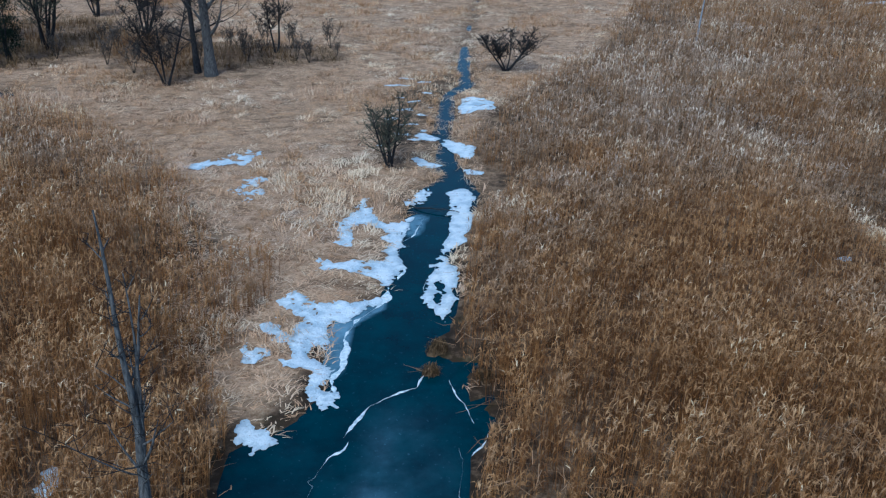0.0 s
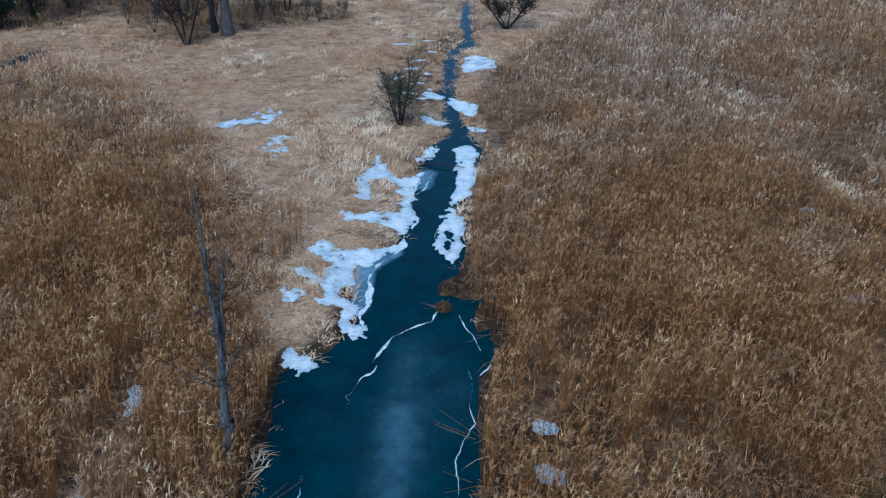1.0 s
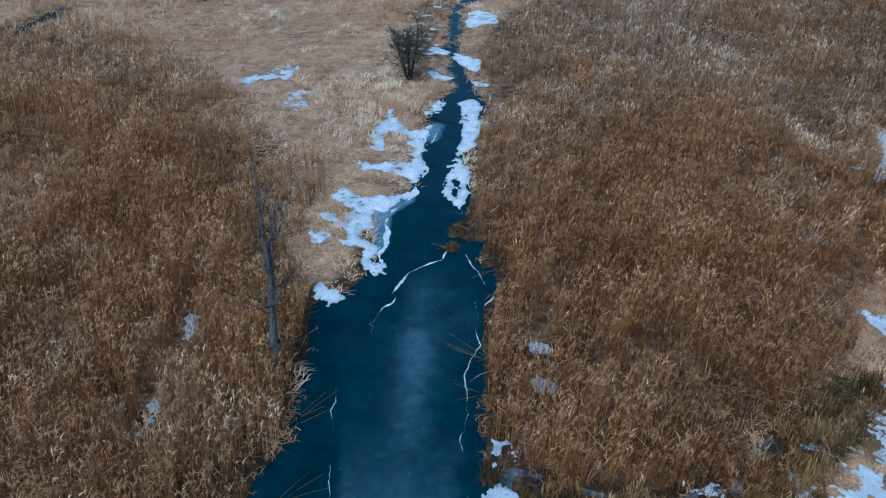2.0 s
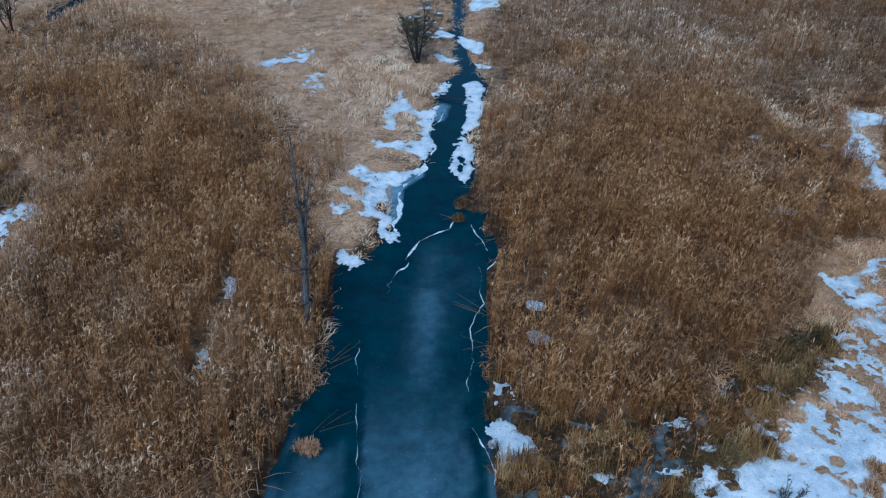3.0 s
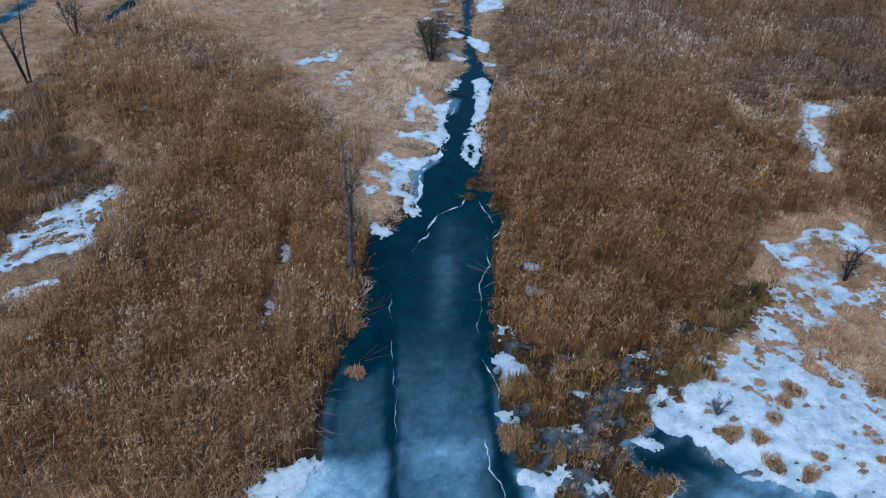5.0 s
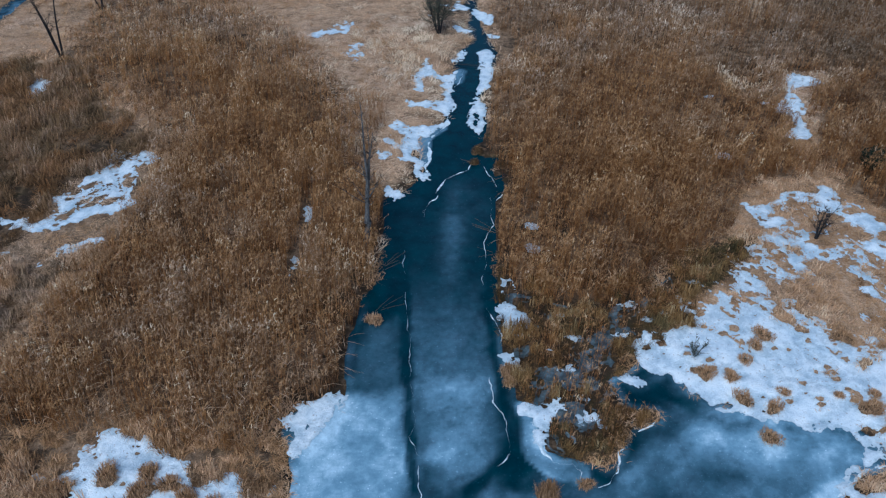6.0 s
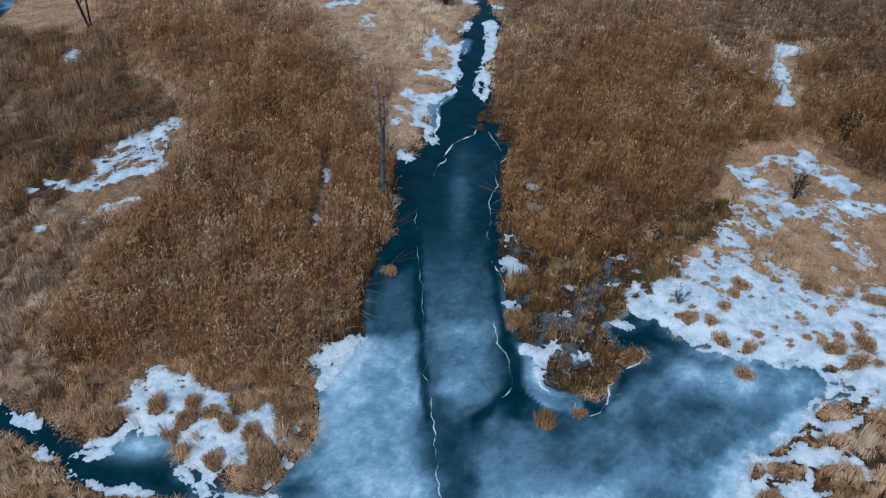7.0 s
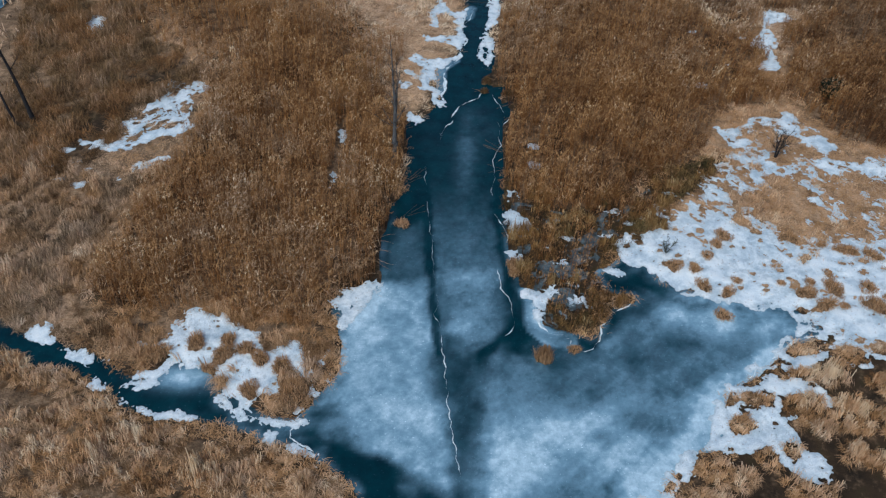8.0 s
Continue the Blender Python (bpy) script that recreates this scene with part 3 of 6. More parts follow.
def plant_material(name, warm, grey):
    """A dry plant whose lightness follows its tint, painted shade included, and whose hue runs from warm to grey."""
    m, n, l, b = shader(name, 0.75, 0.2)
    one, two = ramp(n, warm), ramp(n, grey)
    for r in (one, two):
        l.new(attribute(n, "tint"), r.inputs[0])
    l.new(mixed(n, l, attribute(n, "faded"), one.outputs[0], two.outputs[0]), b.inputs["Base Color"])
    return m


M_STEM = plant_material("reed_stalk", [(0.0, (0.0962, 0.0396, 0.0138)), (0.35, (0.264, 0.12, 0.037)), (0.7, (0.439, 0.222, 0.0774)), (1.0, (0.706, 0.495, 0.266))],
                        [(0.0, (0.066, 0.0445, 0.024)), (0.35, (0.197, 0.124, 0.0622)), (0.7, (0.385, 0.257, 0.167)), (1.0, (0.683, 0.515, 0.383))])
M_LEAF = plant_material("reed_leaf", [(0.0, (0.0748, 0.0297, 0.0104)), (0.4, (0.269, 0.116, 0.0327)), (0.75, (0.444, 0.208, 0.0688)), (1.0, (0.663, 0.436, 0.206))],
                        [(0.0, (0.055, 0.0376, 0.0192)), (0.4, (0.197, 0.119, 0.0528)), (0.75, (0.374, 0.243, 0.153)), (1.0, (0.616, 0.455, 0.325))])
M_PLUME = plant_material("reed_plume", [(0.0, (0.139, 0.0742, 0.0301)), (0.5, (0.337, 0.173, 0.067)), (0.85, (0.503, 0.297, 0.133)), (1.0, (0.791, 0.634, 0.396))],
                         [(0.0, (0.11, 0.0792, 0.0528)), (0.5, (0.275, 0.198, 0.13)), (0.85, (0.473, 0.351, 0.263)), (1.0, (0.793, 0.643, 0.479))])
M_STRAW = plant_material("matted_straw", [(0.0, (0.135, 0.0644, 0.0233)), (0.4, (0.437, 0.247, 0.112)), (0.75, (0.634, 0.396, 0.223)), (1.0, (0.79, 0.614, 0.409))],
                         [(0.0, (0.104, 0.0693, 0.0372)), (0.4, (0.437, 0.317, 0.214)), (0.75, (0.666, 0.485, 0.358)), (1.0, (0.79, 0.663, 0.502))])
M_SEDGE = plant_material("fen_sedge", [(0.0, (0.05, 0.03, 0.012)), (0.4, (0.20, 0.10, 0.032)), (0.75, (0.38, 0.21, 0.075)), (1.0, (0.56, 0.40, 0.2))],
                         [(0.0, (0.03, 0.03, 0.012)), (0.4, (0.11, 0.082, 0.032)), (0.75, (0.24, 0.165, 0.07)), (1.0, (0.45, 0.37, 0.2))])

M_GROUND, n, l, b = shader("marsh_ground", 0.9, 0.2)
fine, broad, lumps = grain(n, l, 0.08, 6, 0.7), grain(n, l, 1.3, 5, 0.6), grain(n, l, 0.35, 4, 0.6)
mud = ramp(n, [(0.3, (0.012, 0.009, 0.006)), (0.55, (0.045, 0.028, 0.015)), (0.75, (0.035, 0.032, 0.012))])
l.new(broad, mud.inputs[0])
straw = ramp(n, [(0.28, (0.10, 0.056, 0.027)), (0.46, (0.50, 0.31, 0.175)), (0.70, (0.74, 0.53, 0.35))])
l.new(fine, straw.inputs[0])
swath = ramp(n, [(0.36, (0.30, 0.27, 0.25)), (0.54, (1, 1, 1))])
l.new(grain(n, l, 0.55, 5, 0.7, (0.5, 1.0, 1.0)), swath.inputs[0])
thatch = mixed(n, l, 0.75, straw.outputs[0], swath.outputs[0], "MULTIPLY")
dry = maths(n, l, "ADD", attribute(n, "dry"), maths(n, l, "MULTIPLY", maths(n, l, "SUBTRACT", lumps, 0.5), 1.2), True)
l.new(mixed(n, l, dry, mud.outputs[0], thatch), b.inputs["Base Color"])
relief(n, l, b, fine, 0.8, 0.05)

M_SNOW, n, l, b = shader("old_snow", 0.6, 0.3)
fine, broad = grain(n, l, 0.06, 5, 0.6), grain(n, l, 0.8, 5, 0.65)
tone = ramp(n, [(0.3, (0.42, 0.52, 0.60)), (0.48, (0.70, 0.77, 0.82)), (0.7, (0.86, 0.89, 0.90))])
l.new(broad, tone.inputs[0])
thin = ramp(n, [(0.12, (1, 1, 1)), (0.55, (0, 0, 0))])
l.new(maths(n, l, "ADD", attribute(n, "depth"), maths(n, l, "MULTIPLY", maths(n, l, "SUBTRACT", grain(n, l, 0.3, 5, 0.65), 0.5), 1.3)), thin.inputs[0])
wetted = mixed(n, l, maths(n, l, "MULTIPLY", thin.outputs[0], 0.45), tone.outputs[0], (0.30, 0.40, 0.46))
litter = ramp(n, [(0.64, (0, 0, 0)), (0.70, (1, 1, 1))])
l.new(grain(n, l, 0.13, 3, 0.5), litter.inputs[0])
l.new(mixed(n, l, maths(n, l, "MULTIPLY", litter.outputs[0], 0.5), wetted, (0.22, 0.15, 0.10)), b.inputs["Base Color"])
relief(n, l, b, maths(n, l, "ADD", fine, broad), 0.7, 0.06)

M_PUDDLE, n, l, b = shader("rimed_puddle", 0.45, 0.35)
tone = ramp(n, [(0.34, (0.012, 0.020, 0.022)), (0.55, (0.08, 0.105, 0.115)), (0.74, (0.24, 0.30, 0.33))])
l.new(grain(n, l, 0.35, 6, 0.7), tone.inputs[0])
l.new(tone.outputs[0], b.inputs["Base Color"])
relief(n, l, b, grain(n, l, 0.08, 4), 0.3, 0.02)

M_RIDGE, n, l, b = shader("white_ice_ridge", 0.45, 0.4)
tone = ramp(n, [(0.35, (0.45, 0.55, 0.6)), (0.6, (0.82, 0.88, 0.9))])
l.new(grain(n, l, 0.15, 4), tone.inputs[0])
l.new(tone.outputs[0], b.inputs["Base Color"])

M_ICE, n, l, b = shader("dark_ice", 0.12, 0.4)
b.inputs["IOR"].default_value = 1.31
frost = attribute(n, "frost")
cloud, speck, wisps = grain(n, l, 0.9, 6, 0.62), grain(n, l, 0.11, 2, 0.5), grain(n, l, 0.45, 8, 0.74)
deep = ramp(n, [(0.3, (0.001, 0.014, 0.022)), (0.7, (0.002, 0.032, 0.044))])
l.new(cloud, deep.inputs[0])
blotch = ramp(n, [(0.40, (0, 0, 0)), (0.62, (1, 1, 1))])
l.new(grain(n, l, 0.32, 6, 0.7), blotch.inputs[0])
amount = maths(n, l, "MULTIPLY", frost, maths(n, l, "ADD", 0.32, maths(n, l, "MULTIPLY", wisps, 1.15)), True)
amount = maths(n, l, "ADD", amount, maths(n, l, "MULTIPLY", blotch.outputs[0], maths(n, l, "MULTIPLY", maths(n, l, "MULTIPLY", frost, maths(n, l, "SUBTRACT", 1.0, frost)), 0.30)), True)
dots = ramp(n, [(0.66, (0, 0, 0)), (0.72, (1, 1, 1))])
l.new(speck, dots.inputs[0])
amount = maths(n, l, "ADD", amount, maths(n, l, "MULTIPLY", dots.outputs[0], maths(n, l, "ADD", 0.05, maths(n, l, "MULTIPLY", frost, 0.40))), True)
rime = ramp(n, [(0.0, (0.28, 0.50, 0.69)), (0.55, (0.34, 0.56, 0.73)), (1.0, (0.60, 0.75, 0.84))])
l.new(amount, rime.inputs[0])
l.new(mixed(n, l, amount, deep.outputs[0], rime.outputs[0]), b.inputs["Base Color"])
l.new(maths(n, l, "ADD", 0.10, maths(n, l, "MULTIPLY", amount, 0.6)), b.inputs["Roughness"])
relief(n, l, b, wisps, 0.06, 0.02)


def bark_material(name, dark, light):
    m, n, l, b = shader(name, 0.9, 0.15)
    r = ramp(n, [(0.35, dark), (0.65, light)])
    l.new(grain(n, l, 0.12, 5, 0.65, (3, 3, 0.6)), r.inputs[0])
    l.new(r.outputs[0], b.inputs["Base Color"])
    relief(n, l, b, grain(n, l, 0.05, 4, 0.6, (2, 2, 0.4)), 0.6, 0.02)
    return m


M_BARK = bark_material("grey_bark", (0.012, 0.012, 0.014), (0.05, 0.048, 0.05))
M_PALE_BARK = bark_material("pale_bark", (0.04, 0.04, 0.041), (0.19, 0.185, 0.18))
M_TWIG = bark_material("dark_twigs", (0.018, 0.016, 0.016), (0.06, 0.054, 0.05))
M_GREEN_TWIG = bark_material("olive_twigs", (0.04, 0.043, 0.032), (0.12, 0.12, 0.085))
M_BRUSH = bark_material("grey_brush", (0.07, 0.055, 0.045), (0.19, 0.155, 0.125))
M_SNAG = bark_material("bleached_wood", (0.22, 0.23, 0.25), (0.42, 0.44, 0.47))
M_NEEDLE = bark_material("dark_evergreen", (0.010, 0.018, 0.012), (0.03, 0.05, 0.03))


# ---- mesh building ----
def mesh_object(name, verts, faces, materials, parent=None, index=None, values=None, smooth=False):
    """One mesh object; faces an array of triangles or quads; values: named numbers for each vertex."""
    me = bpy.data.meshes.new(name)
    verts, faces = np.asarray(verts, np.float32), np.asarray(faces, np.int32)
    me.vertices.add(len(verts))
    me.vertices.foreach_set("co", verts.ravel())
    me.loops.add(faces.size)
    me.loops.foreach_set("vertex_index", faces.ravel())
    me.polygons.add(len(faces))
    me.polygons.foreach_set("loop_start", np.arange(0, faces.size, faces.shape[1], dtype=np.int32))
    for m in materials:
        me.materials.append(m)
    if index is not None:
        me.polygons.foreach_set("material_index", np.asarray(index, np.int32))
    me.polygons.foreach_set("use_smooth", np.full(len(faces), smooth))
    for key, v in (values or {}).items():
        me.attributes.new(key, "FLOAT", "POINT").data.foreach_set("value", np.asarray(v, np.float32))
    me.update(calc_edges=True)
    ob = new(name, me)
    ob.parent = parent
    return ob


def grid_faces(nx, ny):
    i, j = np.meshgrid(np.arange(nx - 1), np.arange(ny - 1), indexing="ij")
    a = (i * ny + j).ravel()
    return np.stack([a, a + ny, a + ny + 1, a + 1], 1)


def patch_mesh(name, amount, height, box, cell, material, label, category, kind="", parent=None, full=0.3):
    """A sheet over the places where amount(x, y) is above zero, cut along its edge; height(x, y, amount) gives its top."""
    x0, x1, y0, y1 = box
    gx, gy = np.meshgrid(np.arange(x0, x1, cell), np.arange(y0, y1, cell), indexing="ij")
    f = amount(gx, gy)
    verts, made, faces = [], {}, []

    def corner(i, j):
        if (i, j) not in made:
            made[i, j] = len(verts)
            verts.append((gx[i, j], gy[i, j], f[i, j]))
        return made[i, j]

    def cut(p, q):
        k = (min(p, q), max(p, q))
        if k not in made:
            made[k] = len(verts)
            (i, j), (u, v) = k
            t = f[i, j] / (f[i, j] - f[u, v])
            verts.append((gx[i, j] + t * (gx[u, v] - gx[i, j]), gy[i, j] + t * (gy[u, v] - gy[i, j]), 0.0))
        return made[k]

    up = f > 0
    touched = up[:-1, :-1] | up[1:, :-1] | up[1:, 1:] | up[:-1, 1:]
    for i, j in zip(*np.nonzero(touched)):
        ring, loop = [(i, j), (i + 1, j), (i + 1, j + 1), (i, j + 1)], []
        for p, q in zip(ring, ring[1:] + ring[:1]):
            if up[p]:
                loop.append(corner(*p))
            if up[p] != up[q]:
                loop.append(cut(p, q))
        for k in range(1, len(loop) - 1):
            faces.append((loop[0], loop[k], loop[k + 1]))
    if not faces:
        return None
    v = np.array(verts)
    depth = np.clip(v[:, 2] / full, 0, 1)
    v[:, 2] = height(v[:, 0], v[:, 1], v[:, 2])
    ob = mesh_object(name, v, faces, [material], parent, values={"depth": depth}, smooth=True)
    return tagged(ob, label, category, kind=kind)


def keep(mask, *arrays):
    return [a[mask] for a in arrays]


def spread(box, density, seed):
    """Scattered places, so many to the square metre."""
    r = np.random.default_rng(seed)
    n = int((box[1] - box[0]) * (box[3] - box[2]) * density)
    return r.uniform(box[0], box[1], n), r.uniform(box[2], box[3], n), r


def clumps_at(x, y, cell, seed):
    """The nearest of many scattered clump centres: its place, how far off it is in cells, and two numbers of its own."""
    ix, iy = np.floor(x / cell), np.floor(y / cell)
    best, out = np.full(x.shape, 9.0), [np.zeros(x.shape) for _ in range(4)]
    for i in (-1, 0, 1):
        for j in (-1, 0, 1):
            a, b = ix + i, iy + j
            cx, cy = (a + lattice(a, b, seed)) * cell, (b + lattice(a, b, seed + 1)) * cell
            d = np.hypot(x - cx, y - cy) / cell
            nearer = d < best
            best = np.where(nearer, d, best)
            for k, v in enumerate((cx, cy, lattice(a, b, seed + 2) - 0.5, lattice(a, b, seed + 3) - 0.5)):
                out[k] = np.where(nearer, v, out[k])
    return (*out, best)


def reed_bed(name, x, y, tall, tint, faded, thick, lean, r, label, leaves=3, lobes=3):
    """Standing reeds: a bent stalk, a plume of drooping lobes at its top and long dead leaves. lean: how far each top hangs over, in its own heights."""
    n, thick = len(x), thick[:, None]
    up = np.array([0, 0, 1.0])
    base = np.stack([x, y, np.maximum(ground_height(x, y), -0.1)], 1)
    swing = r.uniform(0, 2 * np.pi, n)
    bend = np.c_[lean, np.zeros(n)] + np.stack([np.cos(swing), np.sin(swing), np.zeros(n)], 1) * (r.random(n) ** 1.5 * 0.11)[:, None]
    turn = r.uniform(0, np.pi, n)
    side = np.stack([np.cos(turn), np.sin(turn), np.zeros(n)], 1)

    def along(s):
        s = np.asarray(s)[..., None] if np.ndim(s) else s
        return base + bend * (tall[:, None] * s * s) + up * (tall[:, None] * s * (1 - 0.12 * s * np.linalg.norm(bend, axis=1)[:, None]))

    w = 0.0060 * thick * r.uniform(0.7, 1.3, n)[:, None]
    cols = [base - side * w, base + side * w, along(0.55) - side * w * 0.9, along(0.55) + side * w * 0.9, along(1.0)]
    tris, mats = [(0, 1, 3), (0, 3, 2), (2, 3, 4)], [0, 0, 0]
    # Stalks darken towards the foot: shade within the stand put into the tint.
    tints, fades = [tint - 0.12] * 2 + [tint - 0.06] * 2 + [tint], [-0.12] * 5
    top = along(0.97)
    hang = np.arctan2(bend[:, 1], bend[:, 0]) + r.normal(0, 0.35, n)
    head = tint + 0.07 + r.normal(0, 0.08, n) + 0.22 * (r.random(n) < 0.03 * step(34, 20, y))
    for k in range(lobes):
        a = hang + r.normal(0, 0.7, n)
        out = np.stack([np.cos(a), np.sin(a), np.zeros(n)], 1)
        wide = np.stack([-np.sin(a), np.cos(a), r.uniform(-0.6, 0.6, n)], 1) * 0.0125 * np.sqrt(thick) * r.uniform(0.5, 1.3, n)[:, None]
        length = r.uniform(0.14, 0.32, n)[:, None] * np.sqrt(thick) * 0.9
        mid = top + out * length * 0.15 + up * length * r.uniform(0.40, 0.60, n)[:, None]
        tip = top + out * length * r.uniform(0.3, 0.9, n)[:, None] + up * length * r.uniform(0.25, 0.95, n)[:, None]
        k0 = len(cols)
        cols += [top, mid - wide, mid + wide, tip]
        tris += [(k0, k0 + 1, k0 + 2), (k0 + 1, k0 + 3, k0 + 2)]
        mats += [1, 1]
        tints += [head + r.normal(0, 0.05, n)] * 4
        fades += [0.10] * 4
    for k in range(leaves):
        s = np.clip((k + 0.8) / leaves * 0.9 + r.uniform(-0.12, 0.1, n), 0.15, 0.95)
        a = r.uniform(0, 2 * np.pi, n)
        out = np.stack([np.cos(a), np.sin(a), np.zeros(n)], 1)
        at, length = along(s), r.uniform(0.18, 0.42, n)[:, None]
        wide = np.stack([-np.sin(a), np.cos(a), np.full(n, 0.6)], 1) * 0.0080 * thick
        k0 = len(cols)
        cols += [at - wide, at + wide, at + out * length * 0.5 + up * length * r.uniform(-0.5, 1.1, n)[:, None]]
        tris.append((k0, k0 + 1, k0 + 2))
        mats.append(2)
        tints += [tint + r.normal(-0.03, 0.08, n)] * 3
        fades += [-0.15 if k % 2 else 0.0] * 3
    per = len(cols)
    verts = np.stack(cols, 1).reshape(-1, 3)
    faces = (np.array(tris)[None] + (np.arange(n) * per)[:, None, None]).reshape(-1, 3)
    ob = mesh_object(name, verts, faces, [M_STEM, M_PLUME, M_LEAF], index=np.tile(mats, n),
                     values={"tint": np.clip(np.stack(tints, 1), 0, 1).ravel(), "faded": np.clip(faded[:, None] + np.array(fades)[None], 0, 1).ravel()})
    return tagged(ob, label, "reeds", kind="stuff")


def blade_arrays(x, y, z, heading, length, rise, droop, width, tint):
    """Blades of grass: each arches from its root along its heading."""
    n = len(x)
    root = np.stack([x, y, z], 1)
    out = np.stack([np.cos(heading), np.sin(heading), np.zeros(n)], 1)
    side = np.stack([-np.sin(heading), np.cos(heading), np.zeros(n)], 1) * (width / 2)[:, None]
    up = np.array([0, 0, 1.0])
    middle = root + out * (length * 0.45)[:, None] + up * rise[:, None]
    end = root + out * length[:, None] + up * (rise * droop)[:, None]
    verts = np.stack([root - side, root + side, middle - side * 0.8, middle + side * 0.8, end], 1).reshape(-1, 3)
    faces = (np.array([(0, 1, 3), (0, 3, 2), (2, 3, 4)])[None] + (np.arange(n) * 5)[:, None, None]).reshape(-1, 3)
    return verts, faces, np.repeat(np.clip(tint, 0, 1), 5)


def grass_sheet(name, x, y, r, material, label, length, rise, tint, faded, flow=None, clump=1, width=0.022, wander=0.7, droop=0.35, gather=0.10, category="grass", vary=0.13, tuft=0.0, contrast=0.35):
    """Loose or matted grass, clump blades to a root, combed along flow (an angle for each root) or all ways. tuft: the size of the tufts
    that the roots draw together into, highest in the middle and falling outwards."""
    n = len(x)
    way = r.uniform(0, 2 * np.pi, n) if flow is None else flow
    if tuft:
        cx, cy, tone, rank, off = clumps_at(x + 0.3 * tuft * fbm(x, y, tuft, 3, 411), y + 0.3 * tuft * fbm(x, y, tuft, 3, 412), tuft, 413)
        outward = np.arctan2(y - cy, x - cx)
        way = outward if flow is None else np.arctan2(np.sin(flow) + 0.8 * np.sin(outward), np.cos(flow) + 0.8 * np.cos(outward))
        stay = r.random(n) < 1.15 + 0.5 * rank - 0.95 * step(0.35, 0.80, off)
        x, y, way, length, rise, tint, faded, cx, cy, tone, rank, off = keep(stay, x, y, way, length, rise, tint, faded + np.zeros(n), cx, cy, tone, rank, off)
        pull = 0.30 * step(0.2, 0.8, off)
        x, y = x + pull * (cx - x), y + pull * (cy - y)
        # Tint falls off towards the tuft's rim, painting shade into the gaps.
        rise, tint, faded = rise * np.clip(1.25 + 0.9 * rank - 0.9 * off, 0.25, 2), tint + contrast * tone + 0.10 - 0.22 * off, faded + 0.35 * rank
        n = len(x)
    x, y = np.repeat(x, clump) + r.normal(0, gather, n * clump), np.repeat(y, clump) + r.normal(0, gather, n * clump)
    way = np.repeat(way, clump) + r.normal(0, wander, n * clump)
    k = r.uniform(0.6, 1.3, n * clump)
    z = np.maximum(ground_height(x, y), 0) - 0.01
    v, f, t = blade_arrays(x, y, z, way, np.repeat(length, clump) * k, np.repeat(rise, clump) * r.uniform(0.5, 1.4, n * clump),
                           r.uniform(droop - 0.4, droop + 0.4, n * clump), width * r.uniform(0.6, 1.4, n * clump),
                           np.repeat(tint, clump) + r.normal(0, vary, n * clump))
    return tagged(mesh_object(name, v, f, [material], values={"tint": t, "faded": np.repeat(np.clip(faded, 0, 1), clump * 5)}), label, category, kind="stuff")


def along_flight(x, y):
    """The stretch of marsh on both sides of the creek that is planted blade by blade."""
    return np.abs(x) < 22 + 0.28 * (y + 9)


def open_land(x, y, gap=0.05):
    return along_flight(x, y) & (y > -10.5) & (water_depth(x, y) < -gap) & (snow(x, y) < 0.02)


# ---- ground, water, snow ----
def spaced(lo, hi, fine, far):
    """Lines close together between lo and hi, ever wider out to far."""
    grow = np.cumsum(fine * 1.32 ** np.arange(1, 40))
    grow = grow[grow < far]
    return np.concatenate([lo - grow[::-1], np.arange(lo, hi, fine), hi + grow])


ax, ay = spaced(-46, 54, 0.48, 2500), spaced(-17, 90, 0.48, 2500)
gx, gy = [a.ravel() for a in np.meshgrid(ax, ay, indexing="ij")]
within = (gx > -45.5) & (gx < 53.5) & (gy > -17) & (gy < 89.5)
gz = np.where(within, ground_height(gx, gy), 0.17)
trees_near = zone["under_trees"](gx, gy)
reedy = np.maximum(zone["reeds_west"](gx, gy), zone["reeds_east"](gx, gy))
fen = zone["fen_east"](gx, gy)
scrub = zone["scrub_west"](gx, gy)
# The last term darkens the east bank notch, painting in its deep shade.
dryness = 0.85 - 0.55 * step(-0.5, 0.8, reedy) - 1.0 * step(-0.6, 0.2, fen) - 0.5 * step(-0.3, 0.5, zone["meadow_south_west"](gx, gy)) - 0.9 * step(-0.3, 0.5, zone["meadow_south_east"](gx, gy)) - 0.4 * step(-0.3, 0.5, zone["rough_west"](gx, gy)) * step(-21, -18, gx) - 0.4 * step(-0.5, 1, scrub) - 0.3 * step(-1, 3, trees_near + 2 * fbm(gx, gy, 3.5, 3, 201)) - 0.25 * step(0.1, 0.7, fbm(gx, gy, 1.7, 4, 23)) - (0.5 + 0.9 * step(22, 20, gy)) * np.exp(-(water_depth(gx, gy) / 0.6) ** 2) - 1.2 * step(0.9, 0.4, near_line(gx, gy, [(0.4, 20), (1.1, 18.6), (0.8, 17.7)]))
wet_strip = step(1.6, 0.5, near_line(gx, gy, [(-2.2, 36.5), (-2.5, 41), (-2.2, 46), (-1.2, 52)]) + 0.7 * fbm(gx, gy, 1.5, 3, 231))
dryness = dryness - 0.5 * wet_strip - 0.4 * step(6.5, 4.0, np.hypot(gx + 19.8, (gy - 15.5) * 0.8))
inner = np.clip(np.minimum.reduce([gx + 45, 53 - gx, gy + 16.5, 89 - gy]) / 6 + 0.5 * fbm(gx, gy, 3, 3, 241), 0, 1)
dryness = np.clip(dryness, 0, 1) * inner + 0.4 * (1 - inner)
ground = mesh_object("ground", np.stack([gx, gy, gz], 1), grid_faces(len(ax), len(ay)), [M_GROUND], values={"dry": np.clip(dryness, 0, 1)}, smooth=True)
tagged(ground, "flat marsh ground of dark mud and dry straw", "ground", kind="structure")


